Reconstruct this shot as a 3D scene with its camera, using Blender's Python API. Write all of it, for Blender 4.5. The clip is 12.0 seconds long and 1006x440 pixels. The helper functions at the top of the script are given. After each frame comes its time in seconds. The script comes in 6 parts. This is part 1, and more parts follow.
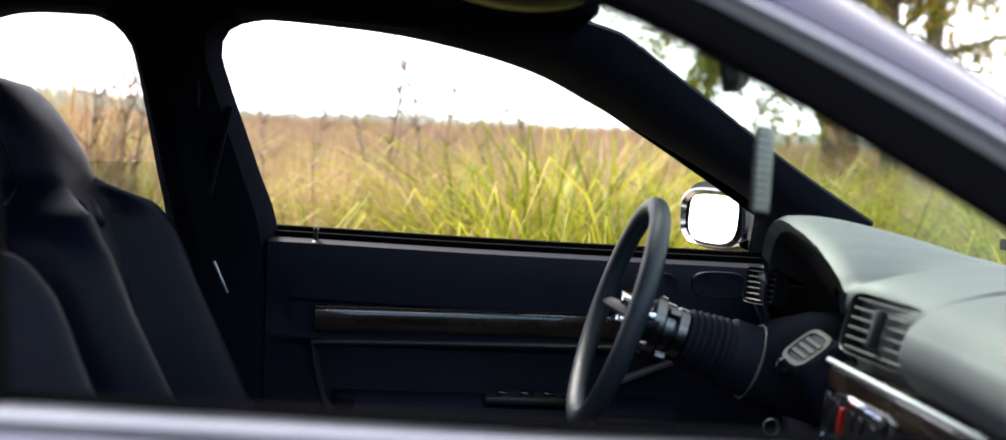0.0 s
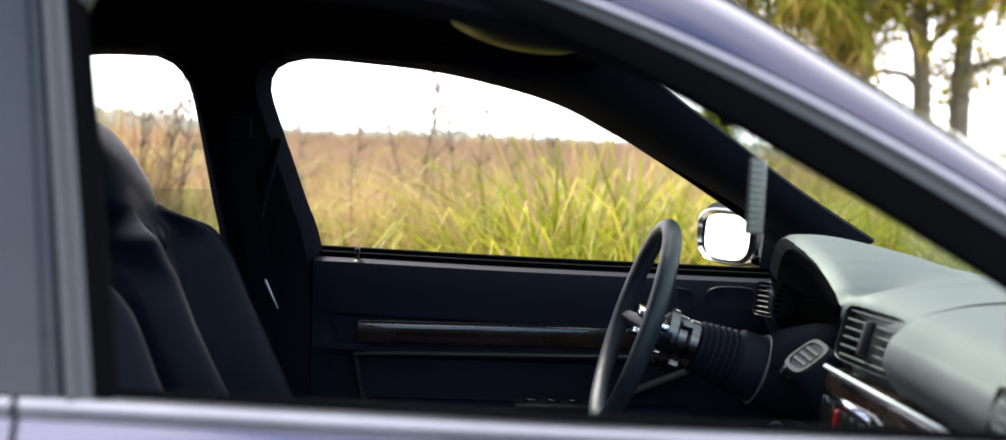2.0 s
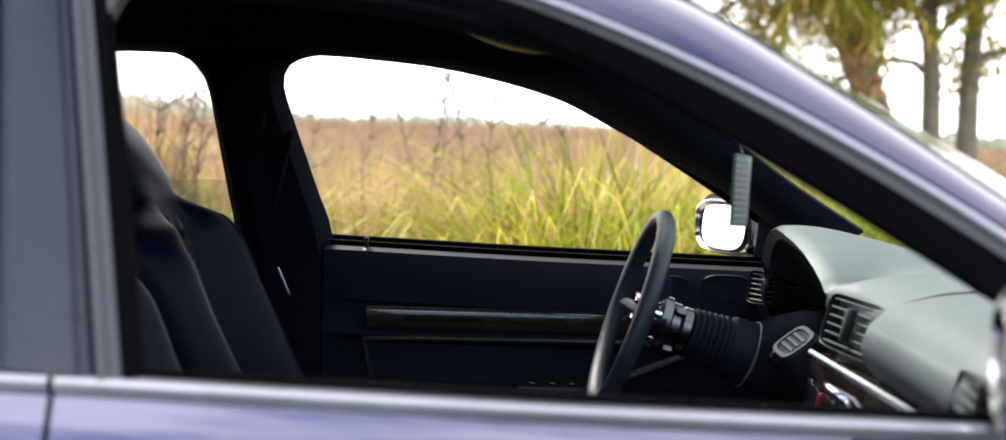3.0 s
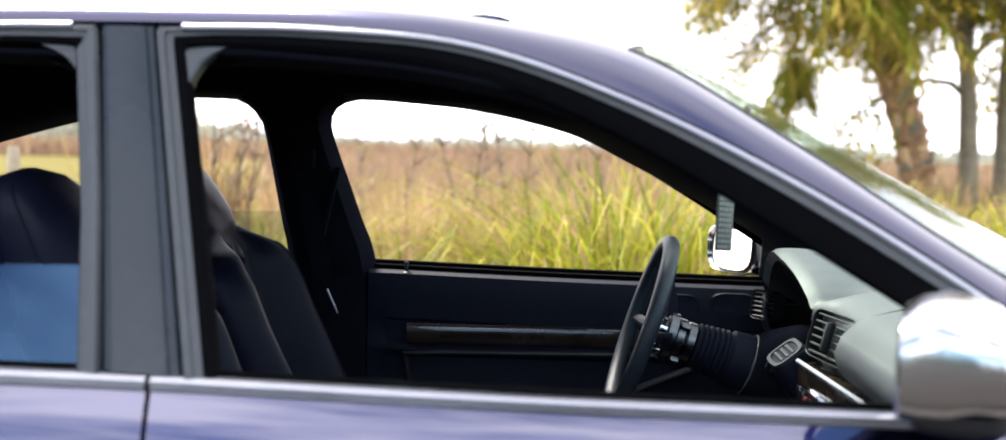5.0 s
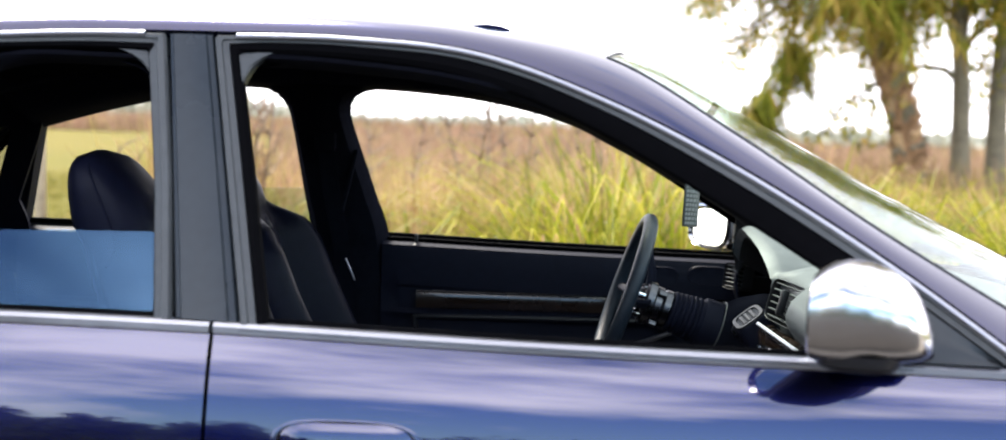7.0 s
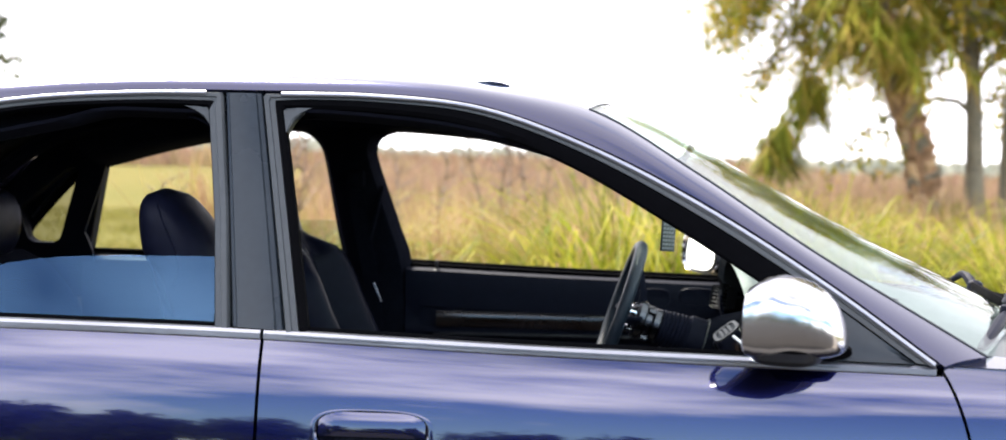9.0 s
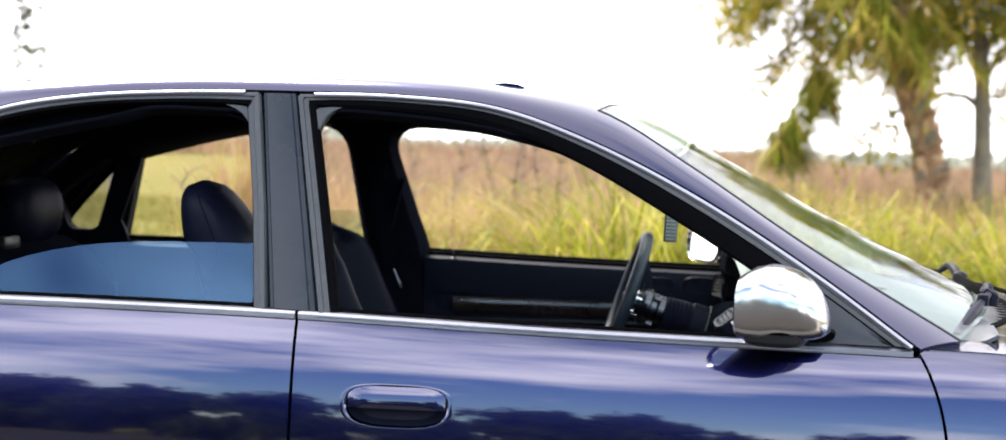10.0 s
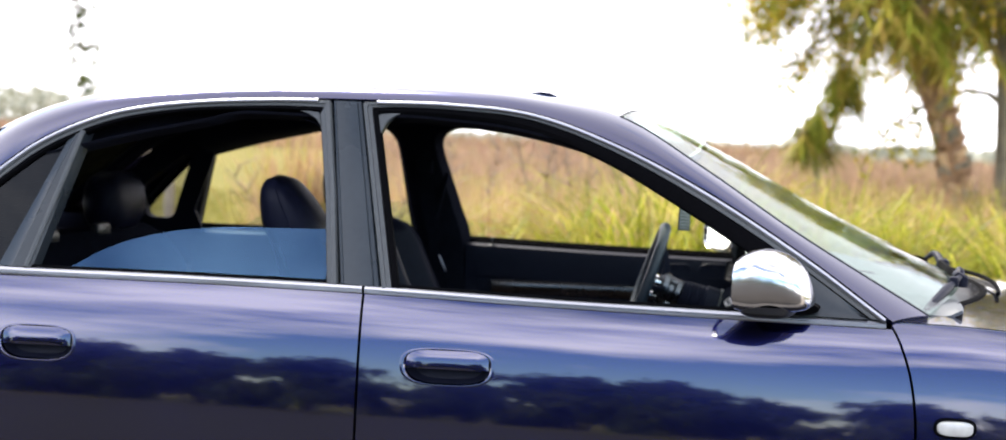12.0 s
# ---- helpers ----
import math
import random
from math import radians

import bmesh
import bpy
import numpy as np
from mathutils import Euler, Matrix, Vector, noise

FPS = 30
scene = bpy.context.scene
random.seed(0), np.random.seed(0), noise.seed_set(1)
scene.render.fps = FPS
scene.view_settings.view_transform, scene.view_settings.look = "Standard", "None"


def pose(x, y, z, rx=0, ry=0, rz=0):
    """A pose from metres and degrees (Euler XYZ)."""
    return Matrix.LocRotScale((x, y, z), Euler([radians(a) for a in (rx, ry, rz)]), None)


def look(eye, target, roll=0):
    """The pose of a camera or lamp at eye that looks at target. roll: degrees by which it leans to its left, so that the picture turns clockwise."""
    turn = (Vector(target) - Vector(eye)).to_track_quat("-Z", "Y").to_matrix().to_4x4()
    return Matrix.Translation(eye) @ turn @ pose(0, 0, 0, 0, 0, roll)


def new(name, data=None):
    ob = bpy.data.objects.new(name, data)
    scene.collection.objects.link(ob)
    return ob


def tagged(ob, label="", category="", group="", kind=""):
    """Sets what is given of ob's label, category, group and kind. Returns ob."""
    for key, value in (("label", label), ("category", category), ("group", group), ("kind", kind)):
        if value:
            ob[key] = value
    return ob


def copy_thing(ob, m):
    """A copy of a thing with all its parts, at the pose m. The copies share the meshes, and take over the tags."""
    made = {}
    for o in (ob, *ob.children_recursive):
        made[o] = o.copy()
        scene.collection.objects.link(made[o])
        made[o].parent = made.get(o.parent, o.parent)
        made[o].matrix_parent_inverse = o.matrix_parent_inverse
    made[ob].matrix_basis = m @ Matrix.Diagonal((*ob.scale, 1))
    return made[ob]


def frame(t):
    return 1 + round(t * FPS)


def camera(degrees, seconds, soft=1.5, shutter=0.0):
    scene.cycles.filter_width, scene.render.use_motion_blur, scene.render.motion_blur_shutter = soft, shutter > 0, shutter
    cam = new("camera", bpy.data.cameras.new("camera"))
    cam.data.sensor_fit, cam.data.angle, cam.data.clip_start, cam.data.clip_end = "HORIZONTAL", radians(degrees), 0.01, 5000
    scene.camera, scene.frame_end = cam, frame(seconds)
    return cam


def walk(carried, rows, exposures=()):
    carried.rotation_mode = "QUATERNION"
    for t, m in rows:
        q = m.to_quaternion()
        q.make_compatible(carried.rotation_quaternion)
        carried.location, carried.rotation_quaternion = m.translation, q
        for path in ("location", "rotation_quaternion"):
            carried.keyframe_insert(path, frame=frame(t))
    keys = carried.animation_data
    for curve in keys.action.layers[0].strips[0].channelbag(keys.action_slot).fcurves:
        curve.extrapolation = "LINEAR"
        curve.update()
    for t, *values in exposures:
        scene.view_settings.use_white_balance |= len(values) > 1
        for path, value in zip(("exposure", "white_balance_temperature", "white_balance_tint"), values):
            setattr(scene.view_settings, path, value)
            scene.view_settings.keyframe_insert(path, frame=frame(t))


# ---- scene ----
cam = camera(42.8, 12.0)
cam.data.dof.use_dof, cam.data.dof.focus_distance, cam.data.dof.aperture_fstop = True, 2.55, 2.8
PATH = [
    (0, (0.382, -1.671, 1.132), (0.458, 0.323, 0.995), 2.2),
    (0.5, (0.368, -1.711, 1.139), (0.436, 0.283, 0.999), 2.4),
    (1, (0.376, -1.756, 1.145), (0.419, 0.239, 1.013), 2.2),
    (1.5, (0.376, -1.809, 1.156), (0.41, 0.187, 1.031), 1.9),
    (2, (0.39, -1.863, 1.156), (0.411, 0.134, 1.04), 1.7),
    (2.5, (0.397, -1.908, 1.164), (0.415, 0.088, 1.037), 1.6),
    (3, (0.408, -1.964, 1.171), (0.41, 0.032, 1.033), 1.8),
    (5, (0.457, -2.248, 1.201), (0.384, -0.252, 1.094), 1.2),
    (5.5, (0.459, -2.329, 1.201), (0.389, -0.333, 1.098), 1.3),
    (6, (0.46, -2.419, 1.202), (0.398, -0.423, 1.091), 1.6),
    (6.5, (0.47, -2.507, 1.206), (0.403, -0.512, 1.079), 1.7),
    (7, (0.479, -2.59, 1.22), (0.401, -0.596, 1.079), 1.8),
    (9, (0.551, -2.983, 1.238), (0.425, -0.989, 1.145), 1.4),
    (9.5, (0.556, -3.088, 1.242), (0.426, -1.094, 1.145), 1.5),
    (10, (0.56, -3.188, 1.251), (0.415, -1.196, 1.142), 1.8),
    (10.5, (0.566, -3.289, 1.26), (0.406, -1.3, 1.134), 2.0),
    (11, (0.574, -3.391, 1.264), (0.402, -1.402, 1.129), 2.2),
    (11.5, (0.583, -3.502, 1.269), (0.402, -1.514, 1.135), 2.2),
    (12, (0.583, -3.622, 1.269), (0.39, -1.635, 1.147), 2.0),
]
walk(cam, [(t, look(e, g, r)) for t, e, g, r in PATH], exposures=[(0, 2.02), (12, 2.02)])

# ---- light ----
world = bpy.data.worlds.new("sky")
scene.world = world
world.use_nodes = True
wn, wl = world.node_tree.nodes, world.node_tree.links
SUN_EL, SUN_AZ = radians(55), radians(-36)      # azimuth from +y, clockwise
sky = wn.new("ShaderNodeTexSky")
sky.sky_type, sky.sun_disc = 'NISHITA', False
sky.sun_elevation, sky.sun_rotation = SUN_EL, SUN_AZ
sky.air_density, sky.dust_density, sky.ozone_density = 1.0, 0.05, 4.0
tc, mp, cl, cr, mx = (wn.new(k) for k in ("ShaderNodeTexCoord", "ShaderNodeMapping", "ShaderNodeTexNoise", "ShaderNodeValToRGB", "ShaderNodeMixRGB"))
mp.inputs["Scale"].default_value = (1.2, 1.2, 2.6)
mp.inputs["Location"].default_value = (-6.76, -7.96, -2.94)
cl.inputs["Scale"].default_value, cl.inputs["Detail"].default_value, cl.inputs["Roughness"].default_value = 1.6, 7, 0.58
cr.color_ramp.elements[0].position, cr.color_ramp.elements[1].position = 0.44, 0.66
sx, deck = wn.new("ShaderNodeVectorMath"), wn.new("ShaderNodeValToRGB")
sx.operation, sx.inputs[1].default_value = 'DOT_PRODUCT', (0.0, 0.5, 1.0)
deck.color_ramp.elements[0].position, deck.color_ramp.elements[1].position = 0.22, 0.78
deck.color_ramp.elements[0].color, deck.color_ramp.elements[1].color = (13.0, 12.6, 12.9, 1), (4.6, 4.5, 5.0, 1)
wl.new(tc.outputs["Generated"], sx.inputs[0])
wl.new(sx.outputs["Value"], deck.inputs["Fac"])
wl.new(deck.outputs["Color"], mx.inputs[2])
wl.new(tc.outputs["Generated"], mp.inputs["Vector"])
wl.new(mp.outputs["Vector"], cl.inputs["Vector"])
# the cover thickens overhead and over the field; its base is brightest away from the sun
cover, rise_, ad_ = wn.new("ShaderNodeVectorMath"), wn.new("ShaderNodeMapRange"), wn.new("ShaderNodeMath")
cover.operation, ad_.operation, rise_.interpolation_type = 'DOT_PRODUCT', 'ADD', 'SMOOTHSTEP'
cover.inputs[1].default_value = (0.0, 0.6, 0.8)
rise_.inputs["From Min"].default_value, rise_.inputs["From Max"].default_value = 0.15, 0.62
rise_.inputs["To Min"].default_value, rise_.inputs["To Max"].default_value = 0.0, 0.20
wl.new(tc.outputs["Generated"], cover.inputs[0])
wl.new(cover.outputs["Value"], rise_.inputs["Value"])
wl.new(cl.outputs["Fac"], ad_.inputs[0])
wl.new(rise_.outputs["Result"], ad_.inputs[1])
wl.new(ad_.outputs[0], cr.inputs["Fac"])
wl.new(cr.outputs["Color"], mx.inputs[0])
wl.new(sky.outputs["Color"], mx.inputs[1])
wl.new(mx.outputs["Color"], wn["Background"].inputs["Color"])
wn["Background"].inputs["Strength"].default_value = 0.12
sun = new("sun", bpy.data.lights.new("sun", 'SUN'))
sun.data.energy, sun.data.angle, sun.data.color = 3.4, radians(20), (1.0, 0.93, 0.82)
sun.matrix_world = look((0, 0, 0), (-math.sin(SUN_AZ) * math.cos(SUN_EL), -math.cos(SUN_AZ) * math.cos(SUN_EL), -math.sin(SUN_EL)))


# ---- materials ----
def mat(name, rgb, rough=0.5, metal=0.0, var=0.12, scale=8.0, bump=0.0, bscale=200.0, coat=0.0, rvar=0.08, spec=0.5, island=False, fine=60.0):
    """A plain surface with variation at two scales and fine relief."""
    m = bpy.data.materials.new(name)
    m.use_nodes = True
    n, l = m.node_tree.nodes, m.node_tree.links
    b = n["Principled BSDF"]
    co = n.new("ShaderNodeTexCoord")
    n1, n2 = n.new("ShaderNodeTexNoise"), n.new("ShaderNodeTexNoise")
    n1.inputs["Scale"].default_value, n2.inputs["Scale"].default_value = scale, fine
    n1.inputs["Detail"].default_value = 5
    l.new(co.outputs["Object"], n1.inputs["Vector"])
    l.new(co.outputs["Object"], n2.inputs["Vector"])
    ad = n.new("ShaderNodeMath")
    ad.operation = 'ADD'
    l.new(n1.outputs["Fac"], ad.inputs[0])
    l.new(n2.outputs["Fac"], ad.inputs[1])
    mr = n.new("ShaderNodeMapRange")
    mr.inputs["From Min"].default_value, mr.inputs["From Max"].default_value = 0.6, 1.4
    mr.inputs["To Min"].default_value, mr.inputs["To Max"].default_value = 1 - var, 1 + var
    l.new(ad.outputs[0], mr.inputs["Value"])
    mul = n.new("ShaderNodeVectorMath")
    mul.operation = 'SCALE'
    mul.inputs[0].default_value = rgb
    l.new(mr.outputs["Result"], mul.inputs["Scale"])
    l.new(mul.outputs["Vector"], b.inputs["Base Color"])
    rr = n.new("ShaderNodeMapRange")
    rr.inputs["From Min"].default_value, rr.inputs["From Max"].default_value = 0.3, 0.7
    rr.inputs["To Min"].default_value, rr.inputs["To Max"].default_value = max(0.0, rough - rvar), min(1, rough + rvar)
    l.new(n1.outputs["Fac"], rr.inputs["Value"])
    l.new(rr.outputs["Result"], b.inputs["Roughness"])
    b.inputs["Metallic"].default_value = metal
    b.inputs["Specular IOR Level"].default_value = spec
    b.inputs["Coat Weight"].default_value = coat
    b.inputs["Coat Roughness"].default_value = 0.035
    b.inputs["Coat IOR"].default_value = 1.80 if name == "indigo_paint" else 1.5
    if bump:
        n3, bp = n.new("ShaderNodeTexNoise"), n.new("ShaderNodeBump")
        n3.inputs["Scale"].default_value = bscale
        bp.inputs["Strength"].default_value, bp.inputs["Distance"].default_value = bump, 0.002
        l.new(co.outputs["Object"], n3.inputs["Vector"])
        l.new(n3.outputs["Fac"], bp.inputs["Height"])
        l.new(bp.outputs["Normal"], b.inputs["Normal"])
    return m


def leafy(name, colours, rough=0.55, through_light=0.35, spec=0.07):
    """Leaf or blade: a colour of the ramp for each island, some light passing through."""
    m = bpy.data.materials.new(name)
    m.use_nodes = True
    n, l = m.node_tree.nodes, m.node_tree.links
    b = n["Principled BSDF"]
    g, r = n.new("ShaderNodeNewGeometry"), n.new("ShaderNodeValToRGB")
    e = r.color_ramp.elements
    while len(e) < len(colours):
        e.new(0.5)
    for i, c in enumerate(colours):
        e[i].position, e[i].color = i / (len(colours) - 1), (*c, 1)
    l.new(g.outputs["Random Per Island"], r.inputs["Fac"])
    co, ns, mr, mul = (n.new(k) for k in ("ShaderNodeTexCoord", "ShaderNodeTexNoise", "ShaderNodeMapRange", "ShaderNodeVectorMath"))
    ns.inputs["Scale"].default_value = 1.7
    mr.inputs["From Min"].default_value, mr.inputs["From Max"].default_value = 0.3, 0.7
    mr.inputs["To Min"].default_value, mr.inputs["To Max"].default_value = 0.6, 1.3
    mul.operation = 'SCALE'
    l.new(co.outputs["Object"], ns.inputs["Vector"])
    l.new(ns.outputs["Fac"], mr.inputs["Value"])
    l.new(r.outputs["Color"], mul.inputs[0])
    l.new(mr.outputs["Result"], mul.inputs["Scale"])
    l.new(mul.outputs["Vector"], b.inputs["Base Color"])
    b.inputs["Roughness"].default_value = rough
    b.inputs["Specular IOR Level"].default_value = spec
    tr, mixs = n.new("ShaderNodeBsdfTranslucent"), n.new("ShaderNodeMixShader")
    l.new(mul.outputs["Vector"], tr.inputs["Color"])
    mixs.inputs["Fac"].default_value = through_light
    l.new(b.outputs["BSDF"], mixs.inputs[1])
    l.new(tr.outputs["BSDF"], mixs.inputs[2])
    l.new(mixs.outputs["Shader"], n["Material Output"].inputs["Surface"])
    return m


def glass(name, tint, rough=0.0, base=0.045, sheen=(1, 1, 1), edge=0.9):
    """A thin pane: clear tinted sheet with a mirror gloss that grows towards grazing."""
    m = bpy.data.materials.new(name)
    m.use_nodes = True
    n, l = m.node_tree.nodes, m.node_tree.links
    n.remove(n["Principled BSDF"])
    t, g, mx2, f, pw, ma = (n.new(k) for k in ("ShaderNodeBsdfTransparent", "ShaderNodeBsdfGlossy", "ShaderNodeMixShader", "ShaderNodeLayerWeight", "ShaderNodeMath", "ShaderNodeMath"))
    t.inputs["Color"].default_value = (*tint, 1)
    g.inputs["Roughness"].default_value = rough
    g.inputs["Color"].default_value = (*sheen, 1)
    f.inputs["Blend"].default_value = 0.5
    pw.operation, ma.operation = 'POWER', 'MULTIPLY_ADD'
    pw.inputs[1].default_value, ma.inputs[1].default_value, ma.inputs[2].default_value = 5.0, edge - base, base
    l.new(f.outputs["Facing"], pw.inputs[0])
    l.new(pw.outputs[0], ma.inputs[0])
    l.new(ma.outputs[0], mx2.inputs["Fac"])
    l.new(t.outputs["BSDF"], mx2.inputs[1])
    l.new(g.outputs["BSDF"], mx2.inputs[2])
    l.new(mx2.outputs["Shader"], n["Material Output"].inputs["Surface"])
    return m


PAINT = mat("indigo_paint", (0.0070, 0.0086, 0.056), 0.22, 1.0, 0.06, 3, coat=1.0, rvar=0.02, fine=900)
CHROME = mat("chrome", (0.72, 0.72, 0.74), 0.11, 1.0, 0.05, 6, rvar=0.03)
SATIN = mat("satin_metal", (0.34, 0.35, 0.39), 0.42, 1.0, 0.06, 6, rvar=0.06)
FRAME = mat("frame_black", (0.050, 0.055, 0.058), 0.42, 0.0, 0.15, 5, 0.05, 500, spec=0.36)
SEAL = mat("seal_grey", (0.009, 0.010, 0.012), 0.6, 0.0, 0.2, 8, 0.1, 400, spec=0.14)
PILLAR = mat("pillar_black", (0.021, 0.027, 0.033), 0.30, 0.0, 0.15, 4, 0.03, 500, spec=0.32)
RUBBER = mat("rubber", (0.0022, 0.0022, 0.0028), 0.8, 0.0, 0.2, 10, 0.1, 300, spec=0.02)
DASH = mat("dash_grey", (0.057, 0.064, 0.072), 0.50, 0.0, 0.10, 4, 0.35, 700)
TRIM = mat("black_trim", (0.0070, 0.0082, 0.0165), 0.52, 0.0, 0.18, 5, 0.25, 600, spec=0.09)
CLOTH = mat("headliner", (0.0080, 0.0088, 0.0135), 0.9, 0.0, 0.2, 8, 0.3, 900, spec=0.0)
NAVY = mat("pillar_cloth", (0.009, 0.010, 0.018), 0.8, 0.0, 0.2, 8, 0.3, 900, spec=0.10)
LEATHER = mat("black_leather", (0.0046, 0.0056, 0.0150), 0.44, 0.0, 0.2, 6, 0.30, 350, rvar=0.10, spec=0.11)
WHEEL_LEATHER = mat("wheel_leather", (0.014, 0.021, 0.031), 0.38, 0.0, 0.2, 8, 0.4, 900, spec=0.32)
WOOD = mat("walnut", (0.016, 0.009, 0.006), 0.26, 0.0, 0.5, 14, coat=0.8, spec=0.3)
PLASTIC = mat("black_plastic", (0.010, 0.010, 0.012), 0.40, 0.0, 0.2, 9, 0.15, 500, spec=0.35)
DARK_METAL = mat("dark_metal", (0.10, 0.10, 0.11), 0.28, 1.0, 0.15, 9)
GLOSS = mat("gloss_black", (0.006, 0.006, 0.007), 0.12, 0.0, 0.1, 5, spec=0.3)
# near black: underbody, and the shade painted into recesses, vents and slots
DARK = mat("underbody_and_recess_shade", (0.004, 0.004, 0.005), 0.9, 0.0, 0.2, 6)
TYRE = mat("tyre", (0.018, 0.018, 0.018), 0.75, 0.0, 0.2, 20, 0.4, 120)
ALLOY = mat("alloy", (0.55, 0.56, 0.58), 0.3, 0.9, 0.08, 9)
LAMP_CLEAR = mat("clear_lamp", (0.48, 0.47, 0.44), 0.12, 0.0, 0.1, 30, coat=0.6)
LAMP_RED = mat("red_lamp", (0.20, 0.012, 0.012), 0.1, 0.0, 0.1, 30, coat=0.6)
GREY = mat("grey_plastic", (0.075, 0.08, 0.08), 0.45, 0.0, 0.12, 9, 0.2, 500)
ALUMINIUM = mat("aluminium", (0.54, 0.54, 0.56), 0.17, 1.0, 0.05, 6, rvar=0.03)
MIRROR = mat("mirror", (0.92, 0.93, 0.94), 0.01, 1.0, 0.01, 4, rvar=0.005)
CLEAR = glass("clear_glass", (0.86, 0.93, 0.90), edge=0.56)
# tinted pane; the reflected sky's blue is put into its gloss colour
TINTED = glass("tinted_glass", (0.50, 0.60, 0.64), 0.0, 0.075, (0.27, 0.50, 0.86))
HAZED = glass("hazed_glass", (0.74, 0.75, 0.80), 0.0, 0.05)
SMOKE = glass("smoked_glass", (0.05, 0.054, 0.06), 0.0, 0.018)


# ---- mesh tools ----
def part(name, bm, material, parent=None, label="", cut=0.55):
    """One mesh object under a thing or a part."""
    bmesh.ops.recalc_face_normals(bm, faces=bm.faces)
    for f in bm.faces:
        f.smooth = True
    for e in bm.edges:
        if len(e.link_faces) == 2 and e.calc_face_angle(0) > cut:
            e.smooth = False
    me = bpy.data.meshes.new(name)
    bm.to_mesh(me)
    bm.free()
    me.materials.append(material)
    ob = new(name, me)
    if parent is not None:
        ob.parent = parent
    if label:
        tagged(ob, label)
    return ob


def spline(pts, n):
    """n points evenly along a smooth curve through pts."""
    P = [np.array(p, float) for p in pts]
    P = [2 * P[0] - P[1]] + P + [2 * P[-1] - P[-2]]
    out = []
    for i in range(1, len(P) - 2):
        for k in range(16):
            u = k / 16
            a, b, c, d = P[i - 1], P[i], P[i + 1], P[i + 2]
            out.append(0.5 * (2 * b + (c - a) * u + (2 * a - 5 * b + 4 * c - d) * u * u + (3 * b - a - 3 * c + d) * u ** 3))
    out.append(P[-2])
    out = np.array(out)
    s = np.concatenate([[0], np.cumsum(np.linalg.norm(np.diff(out, axis=0), axis=1))])
    q = np.linspace(0, s[-1], n)
    return np.stack([np.interp(q, s, out[:, k]) for k in range(out.shape[1])], 1)


def line(pts, n):
    """n points evenly along straight pieces."""
    P = np.array(pts, float)
    s = np.concatenate([[0], np.cumsum(np.linalg.norm(np.diff(P, axis=0), axis=1))])
    q = np.linspace(0, s[-1], n)
    return np.stack([np.interp(q, s, P[:, k]) for k in range(P.shape[1])], 1)


def sheet(bm, rows, close=False):
    v = [[bm.verts.new(tuple(p)) for p in r] for r in rows]
    for i in range(len(v) - 1):
        m = len(v[i])
        for j in range(m if close else m - 1):
            bm.faces.new((v[i][j], v[i][(j + 1) % m], v[i + 1][(j + 1) % m], v[i + 1][j]))
    return v


def solid(bm, rows, off):
    """A sheet with thickness: off is a vector, or a function of the point."""
    f = off if callable(off) else (lambda p: np.array(p, float) + np.array(off, float))
    a, b = sheet(bm, rows), sheet(bm, [[f(p) for p in r] for r in rows])
    n, m = len(a), len(a[0])
    ring = [(0, j) for j in range(m)] + [(i, m - 1) for i in range(1, n)] + [(n - 1, j) for j in range(m - 2, -1, -1)] + [(i, 0) for i in range(n - 2, 0, -1)]
    for (i, j), (k, l) in zip(ring, ring[1:] + ring[:1]):
        bm.faces.new((a[i][j], a[k][l], b[k][l], b[i][j]))
    return bm


def tube(bm, pts, r, n=10, closed=False, flat=1.0):
    """A round bar along pts; r a number or one for each point."""
    P = [Vector(p) for p in pts]
    rows, up = [], None
    for i, p in enumerate(P):
        if closed:
            t = (P[(i + 1) % len(P)] - P[i - 1]).normalized()
        else:
            t = (P[min(i + 1, len(P) - 1)] - P[max(i - 1, 0)]).normalized()
        if up is None:
            up = t.orthogonal().normalized()
        up = (up - t * up.dot(t)).normalized()
        s = t.cross(up)
        rr = r[i] if hasattr(r, "__len__") else r
        rows.append([p + (up * math.cos(a) + s * math.sin(a) * flat) * rr for a in (2 * math.pi * k / n for k in range(n))])
    if closed:
        v = sheet(bm, rows, True)
        for j in range(n):
            bm.faces.new((v[-1][j], v[-1][(j + 1) % n], v[0][(j + 1) % n], v[0][j]))
    else:
        v = sheet(bm, rows, True)
        bm.faces.new(v[0])
        bm.faces.new(v[-1])
    return bm


def box(bm, c, s, m=None, bev=0.004, seg=2):
    """A box with rounded edges: centre, sizes, and a turn about its centre."""
    r = bmesh.ops.create_cube(bm, size=1.0)
    bmesh.ops.scale(bm, vec=s, verts=r["verts"])
    if bev:
        es = {e for v in r["verts"] for e in v.link_edges}
        o = bmesh.ops.bevel(bm, geom=list(es), offset=min(bev, 0.45 * min(s)), segments=seg, affect='EDGES', profile=0.5)
        vs = list({v for f in o["faces"] for v in f.verts} | {v for v in r["verts"] if v.is_valid})
    else:
        vs = r["verts"]
    bmesh.ops.transform(bm, matrix=Matrix.Translation(c) @ (m.to_4x4() if m is not None else Matrix()), verts=vs)
    return bm


def turned(bm, prof, m, n=24):
    """A round solid: profile of (radius, height) about the local z axis, laid by the pose m."""
    rows = [[m @ Vector((r * math.cos(2 * math.pi * k / n), r * math.sin(2 * math.pi * k / n), h)) for k in range(n)] for r, h in prof]
    v = sheet(bm, rows, True)
    bm.faces.new(v[0])
    bm.faces.new(v[-1])
    return bm


